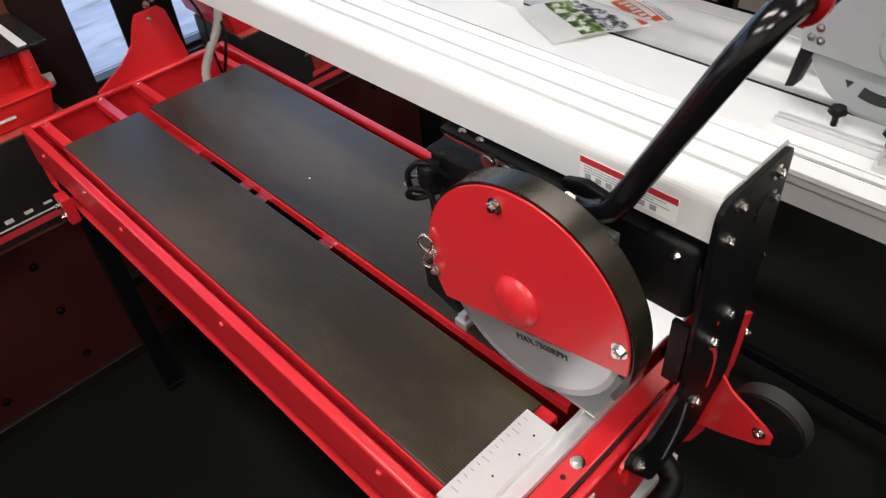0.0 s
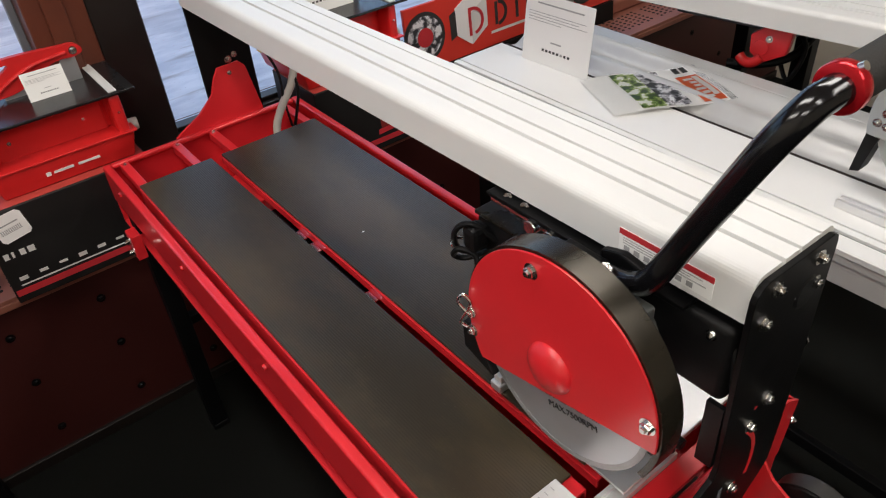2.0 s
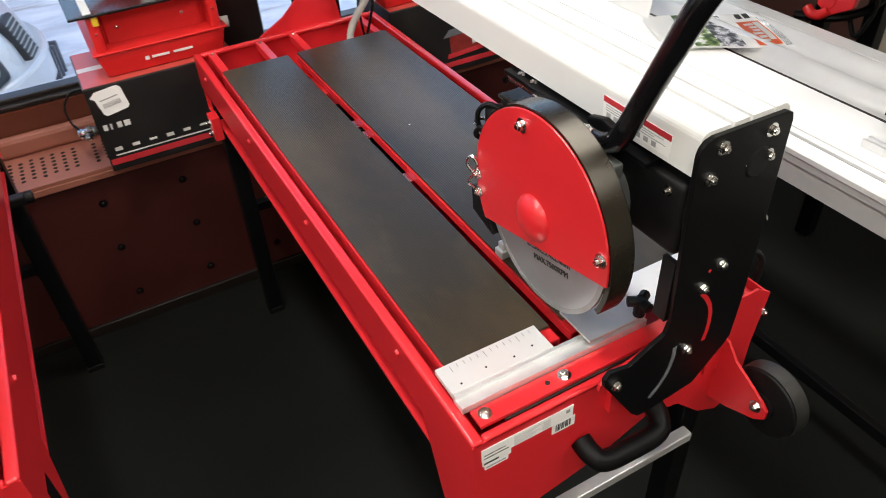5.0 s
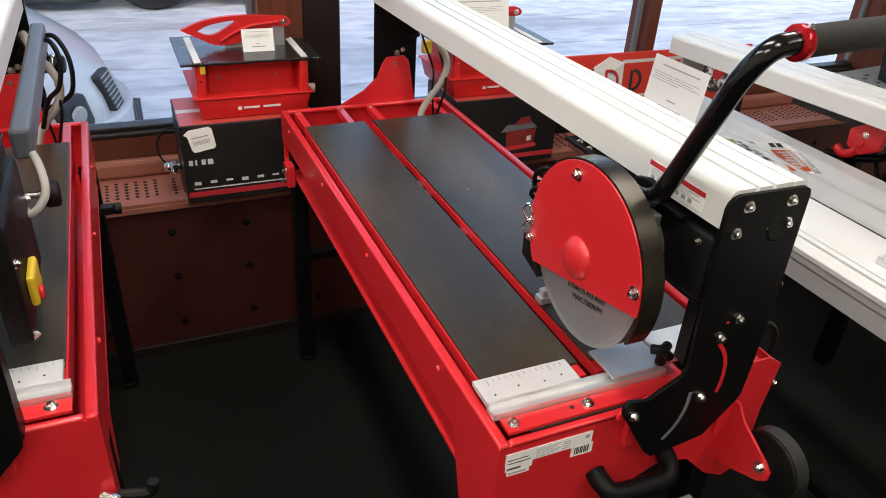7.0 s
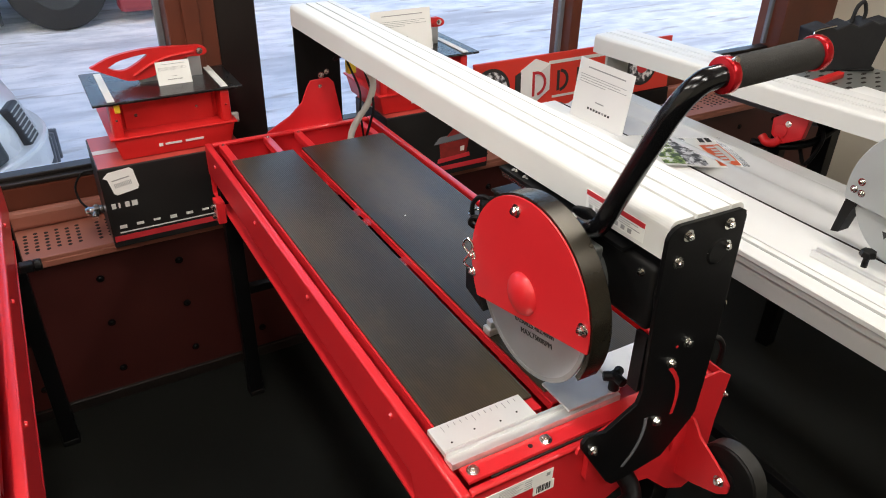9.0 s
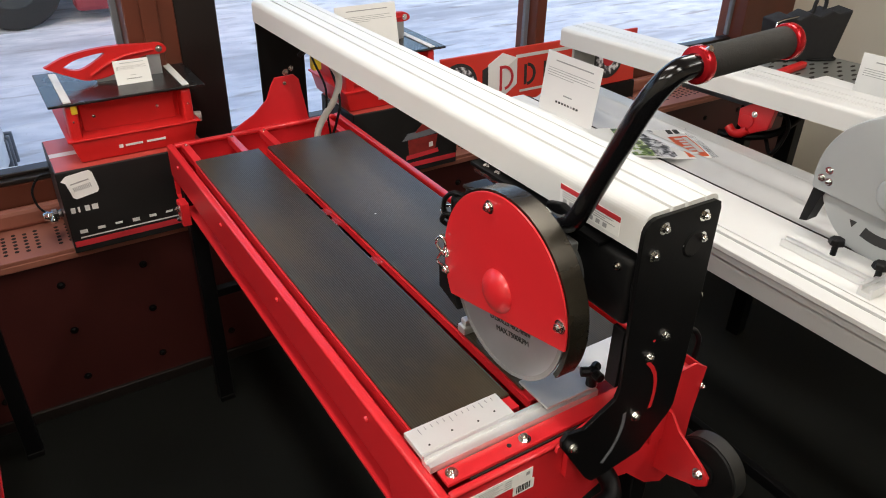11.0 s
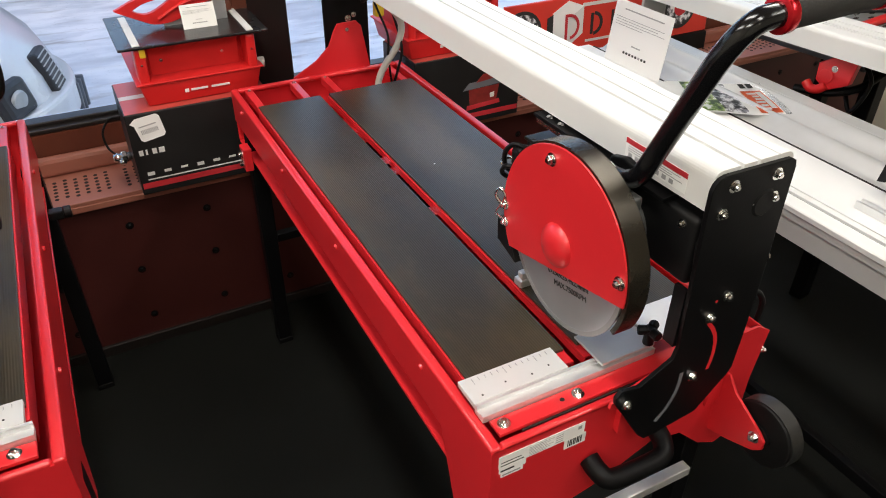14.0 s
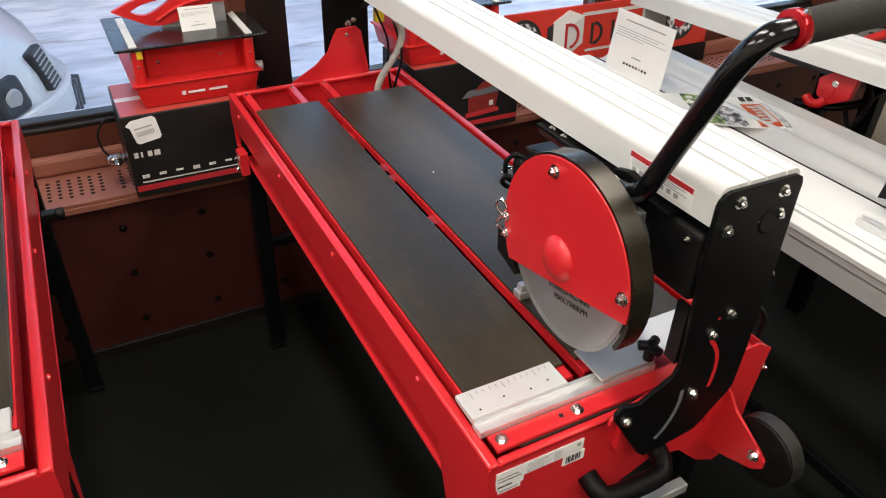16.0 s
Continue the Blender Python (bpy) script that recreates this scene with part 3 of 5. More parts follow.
def saw_head(saw, dy, with_text):
    """The blade, its guard, motor and handle, shifted dy along the rail."""
    X0, CY, CZ, R = 0.176, 0.133 + dy, 0.980, 0.137
    face = arc(CY, CZ, R, -32, 185, 44)
    guard = part("blade_guard", prism(face, "x", X0 - 0.003, X0, 0.0006), RED, saw, "flat red guard plate")
    drum = arc(CY, CZ, R + 0.003, -30, 207, 48)
    inner = arc(CY, CZ, R - 0.004, 207, -30, 48)
    part("guard_band", prism(drum + inner, "x", X0 + 0.0005, X0 + 0.031), SATIN_BLACK, saw, "black steel guard band", smooth=True)
    part("guard_back", prism(arc(CY, CZ, R + 0.002, -28, 206, 40), "x", X0 + 0.027, X0 + 0.0325), BLACK, saw)
    own = bmesh.new()
    bmesh.ops.create_uvsphere(own, u_segments=28, v_segments=14, radius=1)
    bmesh.ops.transform(own, matrix=Matrix.LocRotScale((X0 - 0.002, CY + 0.003, CZ - 0.003), None, (0.015, 0.032, 0.032)), verts=own.verts)
    part("guard_dome", own, RED, guard, smooth=True)
    bolt(guard, (X0 - 0.003, 0.164 + dy, 1.093), (-1, 0, 0), 0.0065)
    bolt(guard, (X0 - 0.003, 0.008 + dy, 1.000), (-1, 0, 0), 0.0065)
    bolt(guard, (X0 - 0.003, 0.262 + dy, 0.944), (-1, 0, 0), 0.0055)
    bolt(guard, (X0 - 0.003, 0.264 + dy, 0.972), (-1, 0, 0), 0.0055)
    part("wing_nut", tube([(X0 - 0.006, 0.262 + dy, 0.966), (X0 - 0.014, 0.276 + dy, 0.985), (X0 - 0.01, 0.270 + dy, 0.998), (X0 - 0.006, 0.262 + dy, 0.985), (X0 - 0.014, 0.272 + dy, 0.958), (X0 - 0.008, 0.268 + dy, 0.948)], 0.0022, 8, 5), STEEL, guard, smooth=True)
    part("splash_flap", prism([(0.232 + dy, 0.885), (0.285 + dy, 0.900), (0.287 + dy, 0.94), (0.262 + dy, 0.95), (0.24 + dy, 0.90)], "x", X0 - 0.002, X0 + 0.055, 0.002), BLACK_PLASTIC, saw, "black rubber splash flap")
    BY, BZ, BR = 0.136 + dy, 0.969, 0.125
    blade = part("blade", cyl((X0 + 0.0085, BY, BZ), (X0 + 0.0107, BY, BZ), BR - 0.006, sides=72), BLADE, saw, "grey steel diamond blade", smooth=True)
    ring = arc(BY, BZ, BR, 0, 360, 72)[:-1]
    hole = arc(BY, BZ, BR - 0.007, 0, 360, 72)[:-1]
    rb = bmesh.new()
    loops = [[rb.verts.new((xx, u, v)) for u, v in pts] for xx, pts in ((X0 + 0.0082, ring), (X0 + 0.0082, hole), (X0 + 0.011, hole), (X0 + 0.011, ring))]
    for i in range(4):
        a, b = loops[i], loops[(i + 1) % 4]
        for k in range(72):
            rb.faces.new((a[k], a[(k + 1) % 72], b[(k + 1) % 72], b[k]))
    part("blade_rim", rb, RIM, blade)
    if with_text:
        m = Matrix.Translation((X0 + 0.0080, 0.117 + dy, 0.924)) @ Matrix(((0, 0, -1, 0), (-1, 0, 0, 0), (0, 1, 0, 0), (0, 0, 0, 1))) @ pose(0, 0, 0, 0, 0, 13)
        text_part("blade_print", "\u00d8250x25.4x2.4mm", 0.0118, m, INK, blade, align="CENTER")
        text_part("blade_print", "MAX.7500RPM", 0.0118, m @ pose(0.004, -0.0150, 0), INK, blade, align="CENTER")
    part("arbor_flange", cyl((X0 + 0.003, BY, BZ), (X0 + 0.0084, BY, BZ), 0.026, sides=24), STEEL, blade)
    # motor and carriage
    motor = part("motor", box(0.262, 0.378, -0.010 + dy, 0.170 + dy, 0.974, 1.072, 0.010, seg=3), BLACK_PLASTIC, saw, "black motor housing", smooth=True)
    part("motor_cap", cyl((0.378, 0.10 + dy, 1.02), (0.400, 0.10 + dy, 1.02), 0.045, 0.038, sides=28, bevel=0.004), BLACK_PLASTIC, motor, smooth=True)
    part("motor_neck", cyl((0.2086, 0.118 + dy, 1.000), (0.266, 0.118 + dy, 1.000), 0.052, sides=32), CAST, motor, "grey cast motor neck", smooth=True)
    for k in range(5):
        part("cooling_fin", box(0.275, 0.364, -0.0135 + dy, -0.0095 + dy, 0.985 + k * 0.016, 0.993 + k * 0.016, 0.001), BLACK_PLASTIC, motor)
    for yy, zz in ((0.013, 1.056), (0.150, 1.056)):
        bolt(motor, (0.262, yy + dy, zz), (-1, 0, 0), 0.0042)
    part("motor_cable", tube([(0.275, -0.004 + dy, 1.060), (0.268, -0.012 + dy, 1.030), (0.272, -0.013 + dy, 1.000), (0.285, -0.008 + dy, 0.975)], 0.0032, 8, 6), BLACK_PLASTIC, motor, smooth=True)
    part("arm", prism([(0.062 + dy, 1.052), (0.20 + dy, 1.046), (0.20 + dy, 1.0725), (0.062 + dy, 1.0725)], "x", 0.212, 0.240, 0.003), CAST, saw, "grey cast carriage arm")
    part("carriage_plate", box(0.250, 0.37, 0.04 + dy, 0.322 + dy, 1.0735, 1.079, 0.001), BLACK, saw)
    part("guide_bar", box(0.258, 0.270, 0.10 + dy, 0.325 + dy, 1.060, 1.0725, 0.002), STEEL, saw, "bright steel guide bar")
    for yy in (0.215, 0.245):
        part("bearing", cyl((0.246, yy + dy, 1.066), (0.2575, yy + dy, 1.066), 0.009, sides=18, bevel=0.001), STEEL, saw)
    for yy, xx in ((0.296, 0.262), (0.268, 0.262)):
        bolt(saw, (xx, yy + dy, 1.0725), (-0.4, 0, 1), 0.0065)
    part("switch_box", box(0.283, 0.372, 0.285 + dy, 0.384 + dy, 0.930, 1.000, 0.006), BLACK_PLASTIC, saw, "black switch box with a satin lid", smooth=True)
    part("switch_lid", box(0.281, 0.374, 0.283 + dy, 0.386 + dy, 1.0005, 1.006, 0.0015), SATIN_BLACK, saw, "satin olive-black lid")
    plug = part("plug", box(0.250, 0.280, 0.352 + dy, 0.378 + dy, 0.962, 1.000, 0.008), BLACK_PLASTIC, saw, "black mains plug")
    for q in (0.256, 0.272):
        part("plug_pin", cyl((q, 0.378 + dy, 0.976), (q - 0.002, 0.397 + dy, 0.968), 0.0025, sides=10), STEEL, plug)
    part("cable", tube([(0.285, 0.36 + dy, 0.95), (0.262, 0.385 + dy, 0.935), (0.246, 0.392 + dy, 0.945), (0.245, 0.376 + dy, 0.965), (0.258, 0.36 + dy, 0.955), (0.252, 0.345 + dy, 0.93), (0.262, 0.335 + dy, 0.945), (0.283, 0.335 + dy, 0.955)], 0.0042, 8, 6), BLACK_PLASTIC, saw, smooth=True)
    part("cable", tube([(0.284, 0.345 + dy, 0.975), (0.258, 0.366 + dy, 1.004), (0.248, 0.388 + dy, 0.985), (0.256, 0.392 + dy, 0.95), (0.284, 0.372 + dy, 0.94)], 0.0042, 8, 6), BLACK_PLASTIC, saw, smooth=True)
    part("cable_tie", tube([(0.247, 0.384 + dy, 0.955), (0.243, 0.390 + dy, 0.965), (0.249, 0.397 + dy, 0.968)], 0.0018, 6, 4), STEEL, saw)
    part("guard_bracket", box(0.2086, 0.250, 0.095 + dy, 0.185 + dy, 1.0745, 1.084, 0.002), BLACK, saw)
    bolt(saw, (0.229, 0.120 + dy, 1.084), (0, -0.1, 1), 0.0088)
    bolt(saw, (0.226, 0.165 + dy, 1.084), (0, 0.1, 1), 0.0062)
    # handle
    stem = [(0.236, 0.124 + dy, 1.078), (0.237, 0.104 + dy, 1.080), (0.2375, 0.086 + dy, 1.088), (0.2365, 0.068 + dy, 1.106), (0.235, 0.035 + dy, 1.174), (0.232, -0.0012 + dy, 1.250), (0.2325, -0.014 + dy, 1.277), (0.237, -0.0245 + dy, 1.2985), (0.248, -0.031 + dy, 1.3125), (0.262, -0.034 + dy, 1.317), (0.290, -0.039 + dy, 1.321)]
    part("handle_tube", tube(stem, 0.0128, 20, 6), GLOSS_BLACK, saw, "bent black steel handle tube", smooth=True)
    part("handle_foot", prism([(0.078 + dy, 1.0745), (0.145 + dy, 1.0745), (0.145 + dy, 1.090), (0.118 + dy, 1.098), (0.085 + dy, 1.092)], "x", 0.2505, 0.262, 0.003), BLACK, saw)
    d = Vector((0.136, -0.0065, 0.0086)).normalized()
    a = Vector((0.274, -0.0350 + dy, 1.3182))
    grip = part("grip", cyl(a + d * 0.006, a + d * 0.134, 0.0170, sides=28, bevel=0.003), GRIP, saw, "dark foam handle grip", smooth=True)
    for q in (0.0, 0.132):
        part("grip_ring", cyl(a + d * (q - 0.005), a + d * (q + 0.007), 0.0196, sides=28, bevel=0.002), RED_METAL, grip, "glossy red collar", smooth=True)
    part("clamp_screw", cyl(a + Vector((0.001, -0.008, 0.0165)), a + Vector((0.001, -0.012, 0.0195)), 0.0035, sides=12), STEEL, grip)


def bridge_saw(L, dy, with_text):
    """Origin: the table rim's near left corner, on the floor. The blade runs along y."""
    W, H = 0.475, 0.80
    saw = empty("tile_saw")
    t = 0.003
    # pressed tray with a flanged rim
    part("side_panel", prism([(0, H - 0.006), (L, H - 0.006), (L, 0.716), (0.138, 0.712), (0.098, 0.60), (0.068, 0.52), (0, 0.52)], "x", 0.0006, t), RED, saw)
    part("side_panel", prism([(0, H - 0.006), (L, H - 0.006), (L, 0.695), (0.16, 0.69), (0.115, 0.60), (0, 0.60)], "x", W - t, W - 0.0006), RED, saw)
    for rx0, rx1, ry0, ry1 in ((0.0, 0.017, 0.0, L), (W - 0.017, W, 0.0, L), (0.017, W - 0.017, L - 0.015, L), (0.017, W - 0.017, 0.0, 0.012)):
        part("rim", box(rx0, rx1, ry0, ry1, H - 0.011, H, 0.0045, seg=4), RED, saw, smooth=True)
    if not with_text:
        part("front_panel", box(t, W - t, 0.0, t, 0.56, H - 0.006), RED, saw)
    else:
        part("front_panel", prism([(t, H - 0.004), (t, 0.52), (0.07, 0.52), (0.10, 0.606), (0.195, 0.628), (0.285, 0.668), (0.345, 0.655), (0.395, 0.605), (0.435, 0.585), (W - t, 0.60), (W - t, H - 0.004)], "y", 0.0, t), RED, saw)
    part("rear_panel", box(t, W - t, L - t, L, 0.66, H - 0.004), RED, saw)
    part("tray", box(t, W - t, t + 0.05, L - t, 0.655, 0.66), RED, saw, "red sheet-metal water tray")
    for x0, x1, edge in ((0.0275, 0.1875, 0.0275), (0.2055, 0.4395, 0.4365)):
        mid = part("table_bed", box(x0, x1, 0.085, L - 0.158, H - 0.002, H + 0.003, 0.001), RED, saw)
        part("bed_skirt", box(edge, edge + 0.003, 0.085, L - 0.158, 0.760, H - 0.002), RED, mid)
        lip = 0.1845 if x0 < 0.1 else 0.2055
        part("slot_lip", box(lip, lip + 0.003, 0.085, L - 0.158, 0.788, H - 0.002), RED, mid)
    for k, y in enumerate((0.545, 0.725, 0.775, 0.945)):
        if y < L - 0.2:
            part("cross_bar", box(0.1878, 0.2052, y, y + 0.030, 0.774, 0.790, 0.002), STEEL if k < 3 else RED, saw)
    # red strips added just under the slot so the tray's red shows brighter
    for y0, y1 in ((0.112, 0.54), (0.975, L - 0.165)):
        if y1 > y0:
            part("raised_tray_strip", box(0.1878, 0.2052, y0, y1, 0.764, 0.768), RED, saw)
    # added black sheet: paints the shade seen down through the middle of the slot
    part("slot_shade_sheet", box(0.110, 0.250, 0.60, L - 0.35, 0.752, 0.757, 0.001), HOLE, saw, "black sheet standing in for the shade below the slot")
    part("rubber_mat", box(0.030, 0.186, 0.108, L - 0.155, H + 0.0035, H + 0.0085, 0.0015), MAT_RUBBER, saw, "dark ribbed rubber table mat")
    part("rubber_mat", box(0.2085, 0.437, 0.108, L - 0.155, H + 0.0035, H + 0.0085, 0.0015), MAT_RUBBER, saw, "dark ribbed rubber table mat")
    for x in (0.032, 0.150, 0.236, 0.418):
        part("bed_bar", box(x, x + 0.019, L - 0.16, L - 0.016, H - 0.022, H - 0.002, 0.002), RED, saw)
        bolt(saw, (x + 0.0095, L - 0.028, H - 0.002), (0, 0, 1), 0.003)
    part("drain_block", box(0.115, 0.15, L - 0.19, L - 0.165, 0.76, 0.785, 0.002), STEEL, saw)
    for y in (0.20, 0.55, 0.87, 1.2):
        if y < L - 0.04:
            part("rivet", cyl((0, y, 0.775), (-0.004, y, 0.775), 0.0055, 0.004, sides=12), RED, saw)
            part("rivet", cyl((W, y, 0.775), (W + 0.004, y, 0.775), 0.0055, 0.004, sides=12), RED, saw)
    # ruler, fence rail and stop at the near end
    r0 = 0.012 if with_text else 0.285
    rul = part("ruler", box(r0, r0 + 0.151, 0.066, 0.112, H + 0.009, H + 0.018, 0.001), RULER, saw, "bare aluminium ruler with engraved scale")
    bars = [(r0 + 0.018 + 0.01 * k, r0 + 0.0188 + 0.01 * k, 0.101 if k % 5 else 0.096, 0.107) for k in range(13)]
    print_bars(rul, bars, Matrix.Translation((0, 0, H + 0.018)), GREY_INK, name="scale")
    for qx, qy in ((0.018, 0.075), (0.058, 0.082), (0.098, 0.078), (0.128, 0.082)):
        qx += r0
        part("hole", cyl((qx, qy, H + 0.018), (qx, qy, H + 0.0186), 0.0015, sides=10), HOLE, rul)
    fence = part("fence_rail", prism([(0.044, H + 0.002), (0.066, H + 0.002), (0.066, H + 0.017), (0.061, H + 0.017), (0.061, H + 0.010), (0.052, H + 0.010), (0.052, H + 0.013), (0.044, H + 0.013)], "x", 0.013, 0.30 if with_text else 0.445), ALU, saw, "grooved aluminium fence rail")
    part("cross_plate", box(0.022, 0.345 if with_text else 0.445, 0.016, 0.043, H - 0.002, H + 0.004, 0.001), RED, saw)
    part("gap", box(0.055, 0.30, 0.0125, 0.0155, H - 0.003, H - 0.001), HOLE, saw)
    for x, y in ((0.036, 0.030), (0.153, 0.029)) if with_text else ((0.42, 0.030), (0.30, 0.030)):
        bolt(saw, (x, y, H + 0.004), (0, 0, 1), 0.0062)
    part("slot_hole", cyl((0.128, 0.030, H + 0.004), (0.128, 0.030, H + 0.0046), 0.0035, sides=10), HOLE, saw)
    if with_text:
        stop = part("angle_stop", box(0.205, 0.299, 0.046, 0.112, H + 0.0175, H + 0.0215, 0.001), ALU, saw, "bare aluminium angle stop")
        part("stop_arm", box(0.300, 0.425, 0.050, 0.118, H + 0.0175, H + 0.0255, 0.002), ALU, stop)
        knob = part("knob", cyl((0.291, 0.052, H + 0.0215), (0.291, 0.052, H + 0.050), 0.008, sides=16), BLACK_PLASTIC, stop, "black star knob")
        for a in range(3):
            c, s = math.cos(a * 2.094 + 0.5), math.sin(a * 2.094 + 0.5)
            part("knob_lobe", cyl((0.291 + 0.004 * c, 0.052 + 0.004 * s, H + 0.045), (0.291 + 0.018 * c, 0.052 + 0.018 * s, H + 0.045), 0.0075, sides=12, bevel=0.002), BLACK_PLASTIC, knob)
    part("clamp", box(0.205, 0.232, 0.255, 0.275, H + 0.0085, H + 0.022, 0.002), ALU, saw, "small aluminium clamp")
    part("clamp", box(0.209, 0.228, 0.258, 0.272, H + 0.022, H + 0.034, 0.002), ALU, saw, "small aluminium clamp")
    # end supports of the rail
    part("pivot_bracket", prism([(0.172, 0.806), (0.174, 0.815), (0.184, 0.822), (0.272, 0.850), (0.37, 0.850), (0.37, H - 0.02), (0.24, H - 0.02)], "y", -0.0155, -0.0105, 0.0006), RED, saw)
    part("bracket_spacer", box(0.20, 0.37, -0.0104, -0.0002, 0.740, 0.79), RED, saw)
    if with_text:
        part("front_ear", prism([(0.38, 0.832), (0.450, 0.832), (0.478, 0.814), (0.467, 0.716), (0.449, 0.702), (0.38, 0.70)], "y", -0.0045, -0.0005, 0.0006), RED, saw)
        part("ear_return", box(0.4745, 0.478, 0.0, 0.040, 0.785, 0.8125, 0.001), RED, saw)
        bolt(saw, (0.474, -0.0045, 0.778), (0.4, -1, 0), 0.0038)
    plate = [(0.258, 1.085), (0.2575, 1.118), (0.260, 1.126), (0.266, 1.132), (0.275, 1.1350), (0.379, 1.133), (0.387, 1.129), (0.390, 1.120), (0.391, 1.043), (0.393, 0.95), (0.391, 0.85), (0.388, 0.795), (0.381, 0.783), (0.334, 0.731), (0.259, 0.720), (0.241, 0.720), (0.229, 0.732), (0.174, 0.820), (0.173, 0.832), (0.181, 0.841), (0.211, 0.835), (0.262, 0.863), (0.267, 0.88)]
    post = part("rail_post", prism(plate, "y", -0.0225, -0.0160, 0.0010), BLACK, saw, "black steel tilting plate holding the rail")
    part("post_flange", box(0.262, 0.268, -0.0158, 0.004, 0.88, 0.972), BLACK, post)
    part("post_flange", box(0.384, 0.390, -0.0158, 0.014, 0.800, 1.06), BLACK, post)
    part("arc_slot", strip([(0.3105, 0.908), (0.322, 0.894), (0.330, 0.880), (0.335, 0.864), (0.337, 0.846), (0.3365, 0.830), (0.334, 0.815)], 0.0062, "y", -0.0232, -0.0226), RED, post)
    part("arc_slot", strip([(0.284, 0.829), (0.2845, 0.812), (0.282, 0.795), (0.277, 0.780), (0.269, 0.765), (0.255, 0.749)], 0.0062, "y", -0.0232, -0.0226), GREY_FRAME, post)
    part("boss", cyl((0.350, -0.0225, 1.080), (0.350, -0.0245, 1.080), 0.019, 0.016, sides=24), BLACK_PLASTIC, post)
    for x, z in ((0.289, 1.119), (0.358, 1.118), (0.362, 1.086), (0.280, 1.084), (0.333, 0.944), (0.310, 0.917), (0.306, 0.814), (0.192, 0.813)):
        bolt(post, (x, -0.0225, z), (0, -1, 0), 0.0056)
    part("red_dot", cyl((0.315, -0.0225, 0.942), (0.315, -0.0231, 0.942), 0.0022, sides=10), RED, post)
    part("hole", cyl((0.334, -0.0225, 1.082), (0.334, -0.0230, 1.082), 0.0025, sides=10), PALE_INK, post)
    bolt(post, (0.3925, -0.018, 0.985), (1, 0, 0), 0.0042)
    part("rear_bracket", prism([(0.165, H - 0.02), (0.17, H), (0.235, 0.835), (0.272, 0.868), (0.288, 0.905), (0.300, 0.924), (0.352, 0.926), (0.366, 0.912), (0.386, H), (0.386, H - 0.02)], "y", L + 0.001, L + 0.007, 0.001), RED, saw)
    rear = part("rail_post", box(0.268, 0.392, L + 0.012, L + 0.020, 0.79, 1.115, 0.002), BLACK, saw, "black steel end plate holding the rail")
    bolt(rear, (0.326, L + 0.007, 0.906), (0, -1, 0), 0.006)
    bolt(rear, (0.334, L + 0.012, 0.932), (0, -1, 0), 0.006)
    bolt(rear, (0.350, L + 0.012, 0.940), (0, -1, 0), 0.005)
    # rail with long grooves
    g = [(0.263, 1.087), (0.263, 1.127)] + arc(0.275, 1.127, 0.012, 180, 90, 6)
    for x, w in ((0.301, 0.0062), (0.328, 0.0050), (0.362, 0.003)):
        g += [(x, 1.139), (x, 1.130), (x + w, 1.130), (x + w, 1.139)]
    g += arc(0.377, 1.127, 0.012, 90, 0, 6) + [(0.389, 1.087)]
    rail = part("rail", prism(g, "y", -0.0158, L + 0.011), WHITE, saw, "white aluminium rail with long grooves")
    slope = -0.015 / L
    for v in rail.data.vertices:
        v.co.z += slope * max(0, v.co.y)
    if with_text:
        st = part("warning_label", box(0.2623, 0.2629, 0.021, 0.131, 1.0925, 1.1195), PAPER, rail, "white warning label with a red stripe")
        part("label_stripe", box(0.2618, 0.2623, 0.021, 0.131, 1.1125, 1.1195), RED_INK, st)
        m = Matrix.Translation((0.2622, 0.076, 1.0925)) @ Matrix(((0, 0, -1, 0), (-1, 0, 0, 0), (0, 1, 0, 0), (0, 0, 0, 1)))
        rows = [(-0.048 + 0.0125 * k, -0.041 + 0.0125 * k, 0.0025, 0.0085) for k in range(7)] + [(-0.050, 0.048, 0.0105, 0.0115), (-0.050, 0.03, 0.0135, 0.0144), (-0.050, 0.044, 0.0165, 0.0174)]
        print_bars(st, rows, m, GREY_INK, 0.0003)
        lab = part("type_label", box(0.012, 0.147, -0.0012, 0.0, 0.7605, 0.7825), PAPER, saw, "white type label with a bar code")
        part("type_label_tab", box(0.013, 0.054, -0.0012, 0.0, 0.750, 0.760), PAPER, lab)
        part("type_label_tab", box(0.016, 0.050, -0.0012, 0.0, 0.7415, 0.7495), PAPER, lab)
        part("type_label_tab", box(0.116, 0.151, -0.0012, 0.0, 0.742, 0.760), PAPER, lab)
        m = Matrix.Translation((0, -0.0012, 0)) @ Matrix(((1, 0, 0, 0), (0, 0, -1, 0), (0, 1, 0, 0), (0, 0, 0, 1)))
        rows = [(0.121 + 0.003 * k, 0.1225 + 0.003 * k + 0.0008 * (k % 2), 0.7455, 0.758) for k in range(8)] + [(0.015, 0.05, 0.7640, 0.7655), (0.015, 0.046, 0.7700, 0.7712), (0.015, 0.036, 0.7530, 0.7560)]
        print_bars(lab, rows, m, INK, 0.0003)
        rows = [(0.058, 0.085 + 0.006 * (k % 3), 0.7625 + 0.003 * k, 0.7633 + 0.003 * k) for k in range(6)] + [(0.100, 0.112, 0.7640 + 0.004 * k, 0.7652 + 0.004 * k) for k in range(4)] + [(0.136, 0.142, 0.772, 0.778), (0.018, 0.046, 0.7445, 0.747)]
        print_bars(lab, rows, m, GREY_INK, 0.0003)
    saw_head(saw, dy, with_text)
